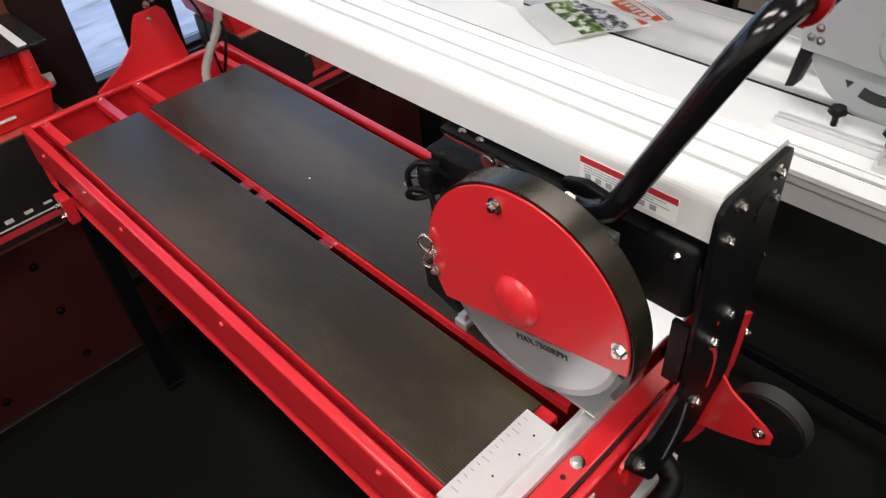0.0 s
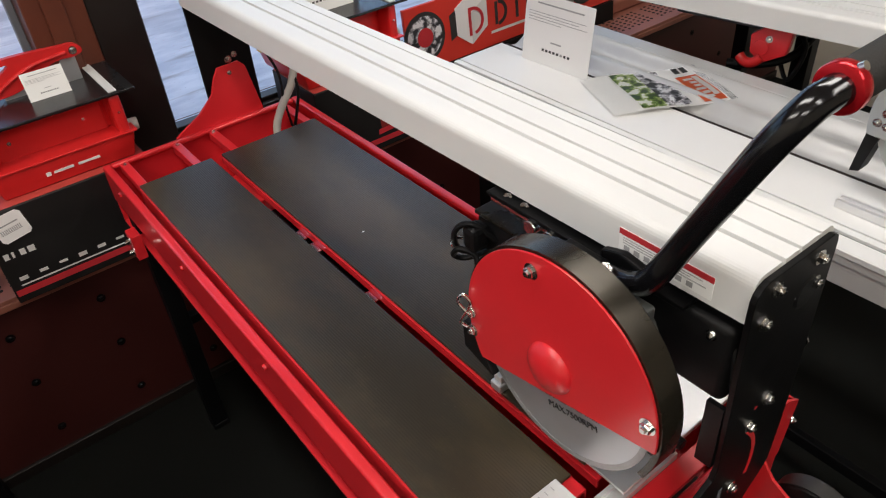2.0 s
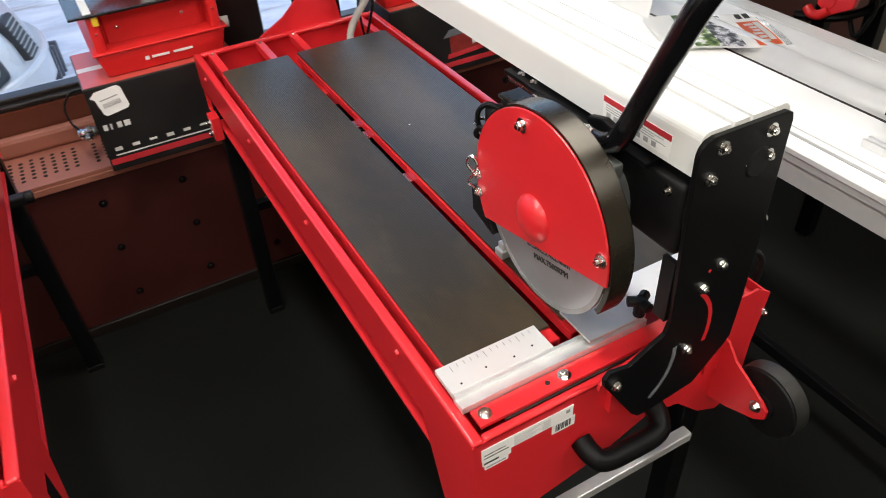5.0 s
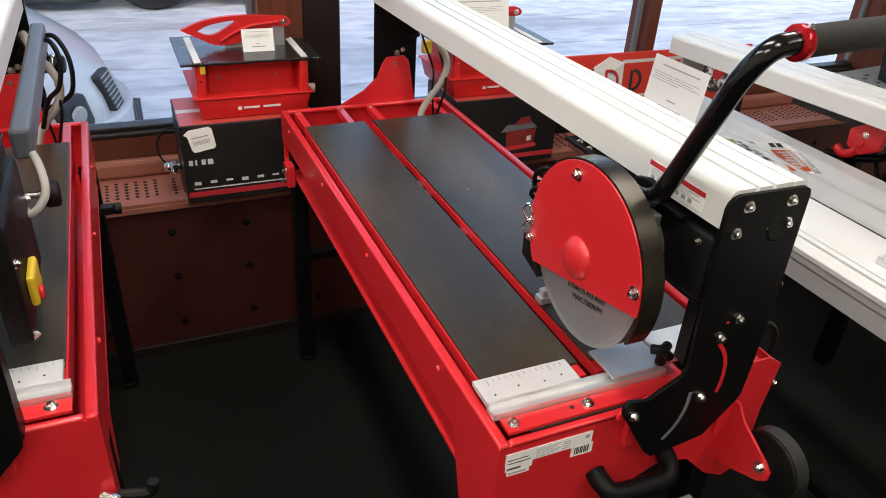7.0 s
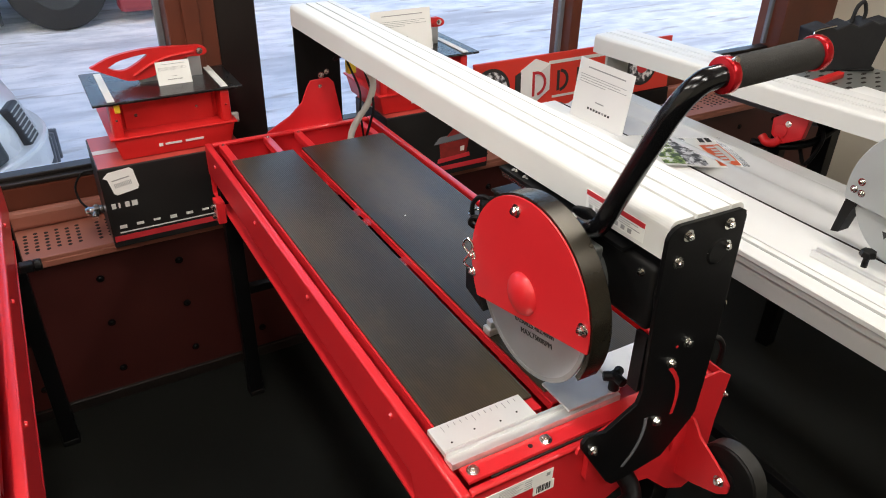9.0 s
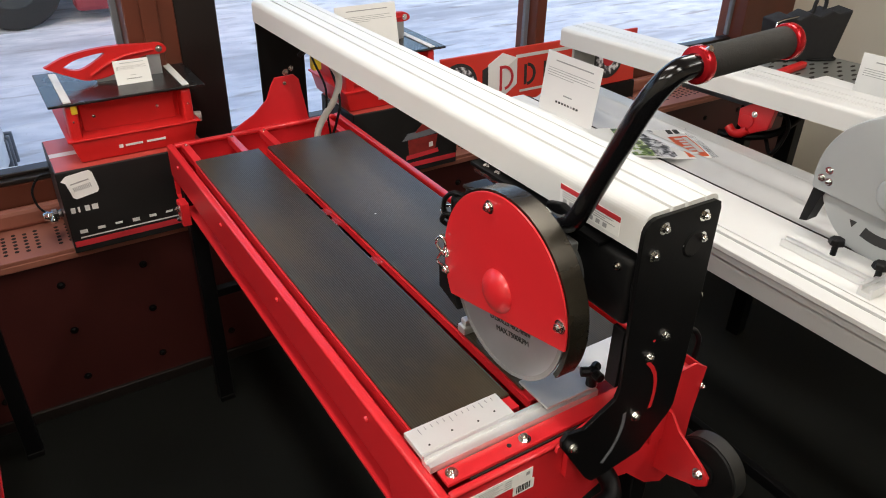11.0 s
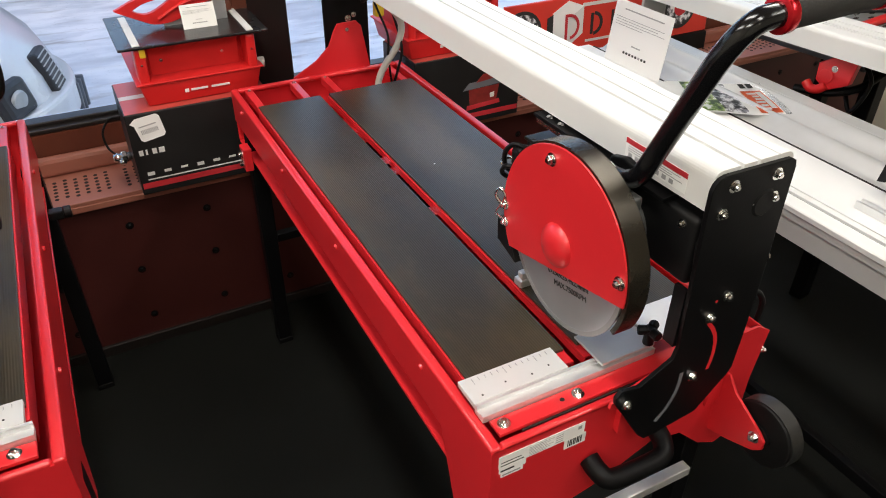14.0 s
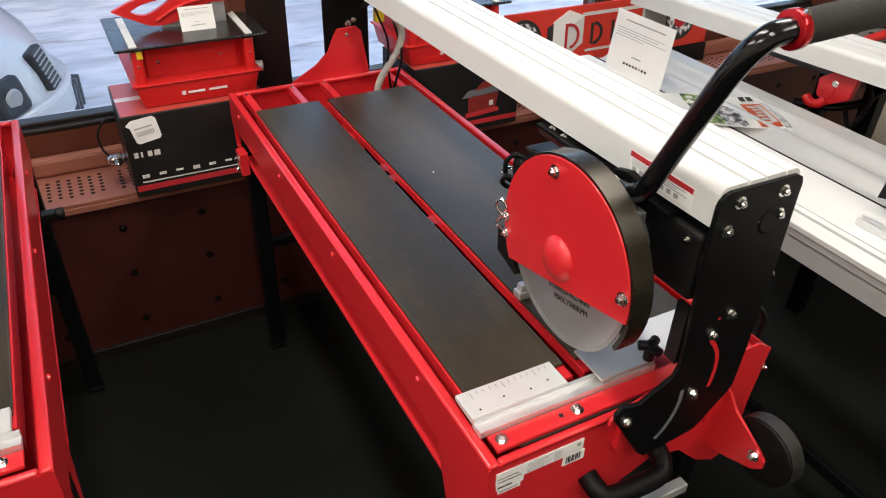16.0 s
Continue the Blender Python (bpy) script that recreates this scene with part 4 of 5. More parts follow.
    # legs, carrying handle and tipping wheel
    for x0 in (0.006, 0.435):
        for y0 in (0.05, L - 0.085):
            leg = part("leg", box(x0, x0 + 0.04, y0, y0 + 0.04, 0.0, 0.70, 0.003), BLACK, saw)
            part("rubber_foot", box(x0 - 0.002, x0 + 0.042, y0 - 0.002, y0 + 0.042, 0.0, 0.018, 0.003), BLACK_PLASTIC, leg)
    part("leg_brace", box(0.046, 0.435, 0.025, 0.045, 0.472, 0.492, 0.002), ALU, saw, "bare metal leg brace")
    part("leg_brace", box(0.046, 0.435, L - 0.075, L - 0.05, 0.36, 0.385, 0.002), BLACK, saw)
    part("leg_bracket", box(-0.022, -0.001, L - 0.15, L - 0.11, 0.64, 0.70, 0.002), RED, saw)
    for z in (0.655, 0.682):
        bolt(saw, (-0.022, L - 0.13, z), (-1, 0, 0), 0.007)
    part("carry_handle", tube([(0.166, 0.0, 0.695), (0.168, -0.020, 0.688), (0.180, -0.034, 0.680), (0.225, -0.036, 0.676), (0.272, -0.034, 0.676), (0.287, -0.020, 0.684), (0.290, 0.0, 0.692)], 0.0150, 16, 6), BLACK, saw, "black plastic carrying handle", smooth=True)
    if with_text:
        part("wheel_bracket", prism([(0.0, 0.76), (0.0, 0.635), (-0.035, 0.646), (-0.082, 0.668), (-0.096, 0.682), (-0.096, 0.697), (-0.084, 0.708), (-0.03, 0.738), (-0.012, 0.76)], "x", 0.406, 0.411, 0.0008), RED, saw)
        wheel = part("wheel", cyl((0.417, -0.079, 0.692), (0.450, -0.079, 0.692), 0.053, sides=40, bevel=0.006), BLACK_PLASTIC, saw, "black tipping wheel with rubber tread", smooth=True)
        part("tyre", prism(arc(-0.079, 0.692, 0.0542, 0, 360, 40)[:-1], "x", 0.422, 0.445), TYRE, wheel, smooth=True)
        part("hub", cyl((0.412, -0.079, 0.692), (0.4165, -0.079, 0.692), 0.02, sides=20), BLACK_PLASTIC, wheel)
        bolt(saw, (0.406, -0.079, 0.694), (-1, 0, 0), 0.0065)
    if with_text:
        part("cable_hook", tube([(W - 0.035, 0.03, 0.79), (W - 0.032, 0.03, 0.858), (W - 0.006, 0.03, 0.866), (W + 0.016, 0.03, 0.838), (W + 0.014, 0.03, 0.80), (W - 0.002, 0.03, 0.782)], 0.0045, 10, 8), BLACK_PLASTIC, saw, "black cable hook", smooth=True)
    # water hose and cable at the far end
    part("hose", tube([(0.380, L - 0.04, 1.03), (0.400, L - 0.08, 0.995), (0.428, L - 0.10, 0.955), (0.437, L - 0.10, 0.920), (0.422, L - 0.10, 0.877), (0.392, L - 0.10, 0.838), (0.369, L - 0.10, 0.797), (0.362, L - 0.10, 0.74)], 0.0088, 12, 8, ripple=0.05), CABLE, saw, "pale grey corrugated water hose", smooth=True)
    part("cable", tube([(0.375, L - 0.03, 1.03), (0.388, L - 0.06, 0.97), (0.402, L - 0.09, 0.91), (0.398, L - 0.10, 0.85), (0.405, L - 0.10, 0.78)], 0.0030, 8, 8), BLACK_PLASTIC, saw, smooth=True)
    part("cable", tube([(0.41, L - 0.02, 1.04), (0.425, L - 0.07, 0.96), (0.432, L - 0.11, 0.88), (0.42, L - 0.11, 0.82), (0.40, L - 0.10, 0.75)], 0.0035, 8, 8), BLACK_PLASTIC, saw, smooth=True)
    part("hose_clip", box(0.405, 0.43, L - 0.01, L + 0.012, 0.93, 0.965, 0.003), YELLOW, saw, "yellow hose clip")
    part("cable_knot", tube([(0.36, L - 0.01, 1.02), (0.375, L - 0.03, 1.0), (0.365, L - 0.02, 0.98), (0.385, L - 0.02, 0.99)], 0.006, 8, 5), BLACK_PLASTIC, saw)
    return tagged(saw, "red electric bridge tile saw with black mats and white rail", "tile saw", "bridge tile saws")


main_saw = bridge_saw(1.30, 0.0, True)
left_saw = bridge_saw(1.11, 0.13, False)
left_saw["label"] = "shorter red bridge tile saw with a yellow switch on its motor"
left_saw.matrix_basis = pose(-0.947, 0.235, 0)
cover = part("cable_guard", box(0.398, 0.428, 0.40, 1.08, 1.000, 1.050, 0.006), BLUE_GREY, left_saw, "grey steel cable guard beside the rail")
part("hose_end", tube([(0.42, 0.42, 1.01), (0.435, 0.36, 1.0), (0.437, 0.33, 0.97), (0.415, 0.32, 0.945), (0.40, 0.34, 0.95)], 0.006, 10, 8, ripple=0.06), CABLE, left_saw, "pale grey corrugated hose", smooth=True)
for loop in ([(0.41, 1.06, 1.02), (0.445, 1.03, 1.03), (0.468, 1.00, 0.985), (0.462, 1.00, 0.915), (0.430, 1.02, 0.88), (0.39, 1.04, 0.86)],
             [(0.40, 1.02, 1.01), (0.435, 0.98, 1.035), (0.452, 0.95, 1.00), (0.440, 0.95, 0.94), (0.41, 0.98, 0.90), (0.385, 1.00, 0.83)]):
    part("motor_cable", tube(loop, 0.0055, 10, 8), BLACK_PLASTIC, left_saw, "looped black motor cable", smooth=True)
part("cable_gland", cyl((0.40, 1.045, 0.965), (0.455, 1.035, 0.965), 0.020, sides=20, bevel=0.004), BLACK_PLASTIC, left_saw, smooth=True)
part("gland_ring", cyl((0.428, 1.04, 0.965), (0.438, 1.038, 0.965), 0.0235, sides=20, bevel=0.002), STEEL, left_saw, smooth=True)
sw = part("switch", box(0.4095, 0.421, 0.15, 0.215, 0.885, 0.932, 0.005), YELLOW, left_saw, "yellow emergency switch with a red button")
part("switch_button", cyl((0.421, 0.165, 0.900), (0.427, 0.165, 0.900), 0.010, sides=18, bevel=0.002), RED_PLASTIC, sw)
cover = part("motor_cover", box(0.379, 0.409, 0.105, 0.345, 0.850, 1.035, 0.010, seg=3), BLACK_PLASTIC, left_saw, "black motor cover", smooth=True)
for yy, zz in ((0.118, 0.862), (0.118, 0.975), (0.33, 0.965)):
    bolt(cover, (0.409, yy, zz), (1, 0, 0), 0.005)
kn = part("locking_knob", cyl((0.398, 0.385, 0.945), (0.436, 0.385, 0.945), 0.006, sides=14), STEEL, left_saw)
part("knob_head", cyl((0.428, 0.385, 0.945), (0.452, 0.385, 0.945), 0.022, sides=20, bevel=0.005), BLACK_PLASTIC, kn, "round black knob", smooth=True)
part("leg_clamp", box(0.476, 0.505, 0.86, 0.885, 0.655, 0.675, 0.003), BLACK_PLASTIC, left_saw)
part("leg_clamp_knob", cyl((0.505, 0.872, 0.665), (0.522, 0.872, 0.665), 0.014, sides=16, bevel=0.003), BLACK_PLASTIC, left_saw, "black clamp knob")
part("front_clamp", tube([(0.476, -0.004, 0.652), (0.500, -0.008, 0.648), (0.520, -0.012, 0.650), (0.524, -0.012, 0.668)], 0.008, 10, 5), BLACK_PLASTIC, left_saw, "black clamp lever", smooth=True)
part("front_knob", cyl((0.455, -0.004, 0.66), (0.478, -0.02, 0.655), 0.008, sides=12, bevel=0.002), STEEL, left_saw)


# ---- small table saws on cartons, on the shelf ----
def carton(picture):
    c = empty("carton")
    part("body", box(0, 0.37, 0, 0.23, 0, 0.228, 0.003), CARTON, c, "black printed cardboard")
    part("lid_print", box(0.003, 0.367, 0.003, 0.227, 0.228, 0.2288), CARTON_RED, c, "red and white printed top")
    print_bars(c, [(0.003, 0.367, 0.10, 0.125)], Matrix.Translation((0, 0, 0.2288)), PALE_INK)
    m = Matrix.Translation((0, -0.0004, 0)) @ Matrix(((1, 0, 0, 0), (0, 0, -1, 0), (0, 1, 0, 0), (0, 0, 0, 1)))
    print_bars(c, [(0.004, 0.366, 0.018, 0.034)], m, RED_INK, name="red_stripe")
    if picture:
        for name, outline, mat, lift in (("picture_body", [(0.19, 0.055), (0.285, 0.06), (0.295, 0.115), (0.185, 0.112)], DULL_RED_INK, 0.0004), ("picture_base", [(0.178, 0.045), (0.30, 0.052), (0.296, 0.066), (0.180, 0.060)], RED_INK, 0.0008),
                                         ("picture_table", [(0.165, 0.112), (0.30, 0.118), (0.275, 0.138), (0.185, 0.134)], GREY_FRAME, 0.0008), ("picture_guard", [(0.21, 0.132), (0.275, 0.138), (0.265, 0.158), (0.235, 0.156)], DULL_RED_INK, 0.0012),
                                         ("picture_badge", [(0.262, 0.075), (0.277, 0.076), (0.277, 0.092), (0.262, 0.091)], PALE_INK, 0.0012)):
            part(name, prism(outline, "y", -lift - 0.0004, 0.0), mat, c)
    else:
        print_bars(c, [(0.02, 0.33, 0.041, 0.0445)], m, PALE_INK, name="print_line")
        print_bars(c, [(0.022 + 0.043 * k, 0.040 + 0.043 * k, 0.054 + 0.002 * (k % 3), 0.064) for k in range(7)], m, PALE_INK, name="symbol")
        # brand mark as plain bars
        rows = []
        for k, w in enumerate((0.013, 0.006, 0.014, 0.018)):
            u = 0.014 + 0.0165 * k
            rows.append((u, u + w * 0.8, 0.114, 0.129))
        print_bars(c, rows, m, PALE_INK, name="brand_mark")
    return tagged(c, "black and red printed carton standing on the shelf", "carton", "saw cartons")


def shipping_label():
    s = empty("sticker")
    pts = [(0.0, 0.007), (0.006, 0.0), (0.058, 0.001), (0.064, 0.008), (0.064, 0.056), (0.057, 0.064), (0.004, 0.066), (-0.011, 0.056), (-0.003, 0.048), (-0.001, 0.02)]
    part("paper", prism(pts, "y", -0.0012, 0.0), PAPER, s)
    m = Matrix.Translation((0, -0.0012, 0)) @ Matrix(((1, 0, 0, 0), (0, 0, -1, 0), (0, 1, 0, 0), (0, 0, 0, 1)))
    print_bars(s, [(0.008 + 0.004 * k, 0.010 + 0.004 * k, 0.02, 0.032) for k in range(11)] + [(0.006, 0.05, 0.04, 0.043)], m, GREY_INK)
    return tagged(s, "torn white shipping label stuck on the carton", "sticker")


def small_saw():
    s = empty("table_saw")
    x0, x1 = 0.0, 0.37

    def taper(bx0, bx1, by0, by1, z0, z1, d):
        b = box(bx0, bx1, by0, by1, z0, z1)
        for v in b.verts:
            if v.co.z < (z0 + z1) / 2:
                v.co.x += d if v.co.x > (bx0 + bx1) / 2 else -d
                v.co.y += d * 0.5 if v.co.y > (by0 + by1) / 2 else -d * 0.5
        bmesh.ops.bevel(b, geom=b.edges[:], offset=0.006, segments=2, affect="EDGES", profile=0.5)
        return b
    part("housing", taper(0.055, 0.315, 0.062, 0.24, 0.035, 0.150, 0.010), RED_PLASTIC, s, "red plastic housing", smooth=True)
    base = part("base_tray", taper(0.030, 0.340, 0.0, 0.26, 0.0, 0.058, -0.014), RED_PLASTIC, s, "red plastic base tray", smooth=True)
    m = Matrix.Translation((0, 0.0042, 0.006)) @ Matrix(((1, 0, 0, 0), (0, 0, -1, 0), (0, 1, 0, 0), (0, 0, 0, 1)))
    print_bars(base, [(0.137, 0.147, 0.018, 0.027), (0.153, 0.195, 0.020, 0.0255), (0.205, 0.252, 0.020, 0.0255)], m, PALE_INK, 0.0025, "brand_mark")
    part("tray_rim", box(0.024, 0.346, -0.004, 0.264, 0.0585, 0.064, 0.002), RED_PLASTIC, base)
    for x in (0.048, 0.322):
        part("corner_post", box(x - 0.013, x + 0.013, 0.003, 0.068, 0.03, 0.150, 0.008, seg=2), RED_PLASTIC, s)
        bolt(s, (x, 0.005, 0.11), (0, -1, 0), 0.003)
    part("inner_tray", box(0.070, 0.300, 0.052, 0.0615, 0.055, 0.148, 0.003), RED_PLASTIC, s)
    for x in (0.10, 0.255):
        bolt(s, (x, 0.052, 0.10), (0, -1, 0), 0.003)
    top = part("tabletop", box(x0, x1, -0.005, 0.275, 0.151, 0.158, 0.002), TOP_BLACK, s, "glossy black sheet-steel tabletop")
    for x in (0.035, 0.315):
        part("ruler_strip", box(x, x + 0.018, 0.0, 0.25, 0.1582, 0.1612, 0.0008), PALE_INK, top, "white ruler strip")
    GX, GZ = 0.014, -0.011
    out = [(0.008, 0.222), (0.07, 0.246), (0.16, 0.256), (0.26, 0.251), (0.285, 0.250), (0.302, 0.241), (0.303, 0.228), (0.285, 0.222), (0.245, 0.222), (0.20, 0.205), (0.155, 0.182), (0.10, 0.178), (0.06, 0.195), (0.03, 0.21)]
    inn = [(0.05, 0.218), (0.085, 0.234), (0.15, 0.243), (0.135, 0.228), (0.095, 0.208), (0.07, 0.208)]
    out = [(p.x, p.z) for p in spline([(u, 0, v) for u, v in out] + [(out[0][0], 0, out[0][1])], 4)][:-1]
    inn = [(p.x, p.z) for p in spline([(u, 0, v) for u, v in inn] + [(inn[0][0], 0, inn[0][1])], 4)][:-1]
    b = bmesh.new()
    for y in (0.128, 0.142):
        vo = [b.verts.new((u + GX, y, v + GZ)) for u, v in out]
        vi = [b.verts.new((u + GX, y, v + GZ)) for u, v in inn]
        eo = [b.edges.new((vo[i], vo[(i + 1) % len(vo)])) for i in range(len(vo))]
        ei = [b.edges.new((vi[i], vi[(i + 1) % len(vi)])) for i in range(len(vi))]
        bmesh.ops.triangle_fill(b, use_beauty=True, edges=eo + ei)
    k, q = len(out), len(inn)
    b.verts.ensure_lookup_table()
    for n, off in ((k, 0), (q, k)):
        for i in range(n):
            j = (i + 1) % n
            b.faces.new((b.verts[off + i], b.verts[off + j], b.verts[off + j + k + q], b.verts[off + i + k + q]))
    guard = part("blade_guard", b, RED_PLASTIC, s, "red bow-shaped blade guard")
    part("guard_ridge", tube([(0.124, 0.126, 0.179), (0.164, 0.126, 0.201), (0.214, 0.126, 0.218), (0.284, 0.126, 0.225)], 0.0045, 8, 5), RED_PLASTIC, guard, smooth=True)
    bolt(guard, (0.299, 0.127, 0.225), (0, -1, 0), 0.006)
    part("riving_knife", prism([(0.25, 0.158), (0.30, 0.158), (0.30, 0.225), (0.275, 0.232)], "y", 0.133, 0.136), BLADE, s)
    part("blade", cyl((0.19, 0.133, 0.16), (0.19, 0.136, 0.16), 0.055, sides=40), BLADE, s)
    part("side_clip", box(0.048, 0.062, 0.0, 0.014, 0.128, 0.15, 0.002), YELLOW, s, "yellow corner clip")
    part("drain_plug", cyl((0.335, 0.05, 0.055), (0.362, 0.045, 0.055), 0.014, sides=16, bevel=0.003), CABLE, s, "pale plastic drain plug")
    part("side_knob", cyl((0.322, 0.09, 0.125), (0.345, 0.09, 0.120), 0.012, sides=14, bevel=0.003), BLACK_PLASTIC, s)
    return tagged(s, "small red plastic table saw with a black steel top", "table saw", "small table saws")


BOX_Y, TOP = 1.352, 0.53 + 0.2295
box_a = carton(False)
box_a.matrix_basis = pose(-0.260, BOX_Y, SHELF_Z)
st = shipping_label()
st.matrix_basis = pose(-0.232, BOX_Y - 0.001, SHELF_Z + 0.150, 0, -9, 0)
saw_a = small_saw()
saw_a.matrix_basis = pose(-0.236, 1.372, TOP)
box_b = carton(True)
box_b.matrix_basis = pose(0.545, BOX_Y, SHELF_Z)
saw_b = copy_thing(saw_a, pose(0.505, 1.372, TOP))
card = price_card(0.086, 0.060, CARD_ROWS, "small white price card leaning on the red saw")
card.matrix_basis = pose(-0.018, 1.452, TOP + 0.158, -16)
card = price_card(0.20, 0.125, CARD_ROWS, "white printed price card on the small red saw")
card.matrix_basis = pose(0.66, 1.455, TOP + 0.158, -12)

# ---- red display board ----
board = empty("display_board")
part("board", box(0, 0.93, 0, 0.012, 0.07, 0.275, 0.002), BOARD_RED, board, "red printed board")
part("foot", box(0, 0.93, -0.01, 0.014, 0.0, 0.069, 0.002), BLACK_PLASTIC, board, "black foot strip")
m = Matrix(((1, 0, 0, 0), (0, 0, -1, 0), (0, 1, 0, 0), (0, 0, 0, 1)))
UP = 0.095
cube = part("logo_cube", prism([(0.195, UP + 0.05), (0.255, UP + 0.005), (0.255, UP + 0.105), (0.195, UP + 0.135)], "y", -0.004, 0.0), PAPER, board, "white cube logo")
part("cube_face", prism([(0.255, UP + 0.005), (0.325, UP + 0.05), (0.325, UP + 0.145), (0.255, UP + 0.105)], "y", -0.003, 0.0), PALE_INK, cube)
part("cube_top", prism([(0.195, UP + 0.135), (0.255, UP + 0.105), (0.325, UP + 0.145), (0.26, UP + 0.17)], "y", -0.003, 0.0), PAPER, cube)
part("cube_shadow", prism([(0.172, UP + 0.04), (0.195, UP + 0.05), (0.195, UP + 0.13), (0.172, UP + 0.12)], "y", -0.003, 0.0), INK, cube)
part("logo_letter_shape", strip(arc(0.262, UP + 0.08, 0.040, 100, -80, 16), 0.010, "y", -0.0065, -0.0045), RED_INK, cube)
part("logo_letter_shape", strip([(0.250, UP + 0.035), (0.250, UP + 0.125)], 0.010, "y", -0.0065, -0.0045), RED_INK, cube)
for u in (0.36, 0.452, 0.50, 0.555, 0.60, 0.65):
    print_bars(board, [(u, u + 0.012, UP + 0.04, UP + 0.115)], m, INK, 0.001, "brand_mark")
part("brand_mark", strip(arc(0.372, UP + 0.0775, 0.036, 85, -85, 14), 0.012, "y", -0.0012, 0.0), INK, board)
print_bars(board, [(0.32, 0.66, UP + 0.142, UP + 0.154)], m, PALE_INK, 0.001, "brand_mark")
print_bars(board, [(0.34, 0.64, UP + 0.015, UP + 0.024)], m, PALE_INK, 0.001, "brand_mark")
for cx in (0.07, 0.78):
    disc = part("saw_blade_print", cyl((cx, 0, 0.175), (cx, -0.003, 0.175), 0.078, sides=36), INK, board, "printed blade picture")
    part("blade_face", cyl((cx, -0.003, 0.175), (cx, -0.004, 0.175), 0.066, sides=36), PHOTO_INK, disc)
    part("blade_hub", cyl((cx, -0.004, 0.175), (cx, -0.005, 0.175), 0.03, sides=24), RED_INK, disc)
tagged(board, "red printed advertising board with a white cube logo", "display board")
board.matrix_basis = pose(0.985, 1.548, SHELF_Z + 0.001, -4)

# ---- white table saw with a slotted aluminium top ----
T = 0.775


def rail_saw():
    s = empty("stationary_saw")
    Y0, Y1 = -0.55, 1.22
    g = [(0.855, T - 0.012), (0.855, T - 0.002), (0.858, T)]
    for x, w in ((0.893, 0.010), (0.918, 0.005)):
        g += [(x, T), (x, T - 0.009), (x + w, T - 0.009), (x + w, T)]
    g += [(1.072, T), (1.072, T - 0.012)]
    part("tabletop", prism(g, "y", Y0, Y1), WHITE, s, "white aluminium top with long grooves")
    part("groove_insert", box(0.8935, 0.9025, Y0 + 0.002, Y1 + 0.004, T - 0.0088, T - 0.005), SEAL, s)
    part("blade_slot", box(1.0735, 1.093, Y0, Y1, T - 0.05, T - 0.007), HOLE, s, "black blade slot")
    wave = [(1.0945 + 0.2405 * i / 60, T - 0.002 + 0.011 * math.sin((0.2405 * i / 60 - 0.043) / 0.1045 * 2 * math.pi)) for i in range(46)]
    wave += [(1.283, T + 0.002), (1.286, T + 0.004), (1.331, T + 0.004), (1.335, T)]
    part("tabletop", prism(wave + [(1.335, T - 0.014), (1.0945, T - 0.014)], "y", Y0, Y1 - 0.01), RIBBED, s, "pale ribbed aluminium top", smooth=True)
    ap = part("apron", box(0.862, 0.868, Y0, Y1, 0.700, T - 0.0125), APRON, s, "pale grey steel apron")
    part("apron_lip", box(0.858, 0.862, Y0, Y1, T - 0.030, T - 0.0125, 0.001), APRON, ap)
    part("apron", box(1.32, 1.326, Y0, Y1 - 0.01, 0.700, T - 0.0125), APRON, s)
    part("apron", box(0.868, 1.32, Y1 - 0.016, Y1 - 0.010, 0.700, T - 0.0125), APRON, s)
    part("apron", box(0.868, 1.32, Y0, Y0 + 0.006, 0.700, T - 0.0125), APRON, s)
    CY, CZ, R = 0.080, 0.915, 0.155
    gd = part("guard", prism(arc(CY, CZ, R, -14, 200, 40), "x", 1.055, 1.115, 0.004), GREY_PAINT, s, "grey enamelled blade guard", smooth=True)
    own = bmesh.new()
    bmesh.ops.create_uvsphere(own, u_segments=24, v_segments=12, radius=1)
    bmesh.ops.transform(own, matrix=Matrix.LocRotScale((1.055, CY - 0.01, CZ + 0.01), None, (0.016, 0.035, 0.035)), verts=own.verts)
    part("guard_dome", own, GREY_PAINT, gd, smooth=True)
    for y, z in ((0.205, 0.925), (0.216, 0.905), (0.199, 0.902)):
        bolt(gd, (1.055, y, z), (-1, 0, 0), 0.0055)
    bl = part("blade", cyl((1.078, CY, CZ), (1.081, CY, CZ), 0.146, sides=64), GREY_PAINT, s, "grey steel blade")
    part("blade_mark", prism([(CY + 0.05, 0.835), (CY + 0.066, 0.835), (CY + 0.058, 0.820)], "x", 1.077, 1.0779), INK, bl)
    part("blade_band", strip(arc(CY, CZ, 0.10, -125, -70, 12), 0.022, "x", 1.0772, 1.0779), INK, bl)
    part("splash_flap", prism([(0.205, 0.89), (0.232, 0.895), (0.245, 0.79), (0.228, 0.795), (0.216, 0.85)], "x", 1.07, 1.105), BLACK_PLASTIC, s, "black rubber splash flap")
    part("motor", cyl((1.115, CY, CZ), (1.41, CY, CZ - 0.02), 0.07, sides=28, bevel=0.008), GREY_PAINT, s, smooth=True)
    # sliding fence on the top
    f = part("fence", prism([(0.962, T + 0.0005), (0.985, T + 0.0005), (0.985, T + 0.016), (0.979, T + 0.016), (0.979, T + 0.010), (0.968, T + 0.010), (0.968, T + 0.016), (0.962, T + 0.016)], "y", 0.015, 0.21), ALU, s, "aluminium stop bar with black knobs")
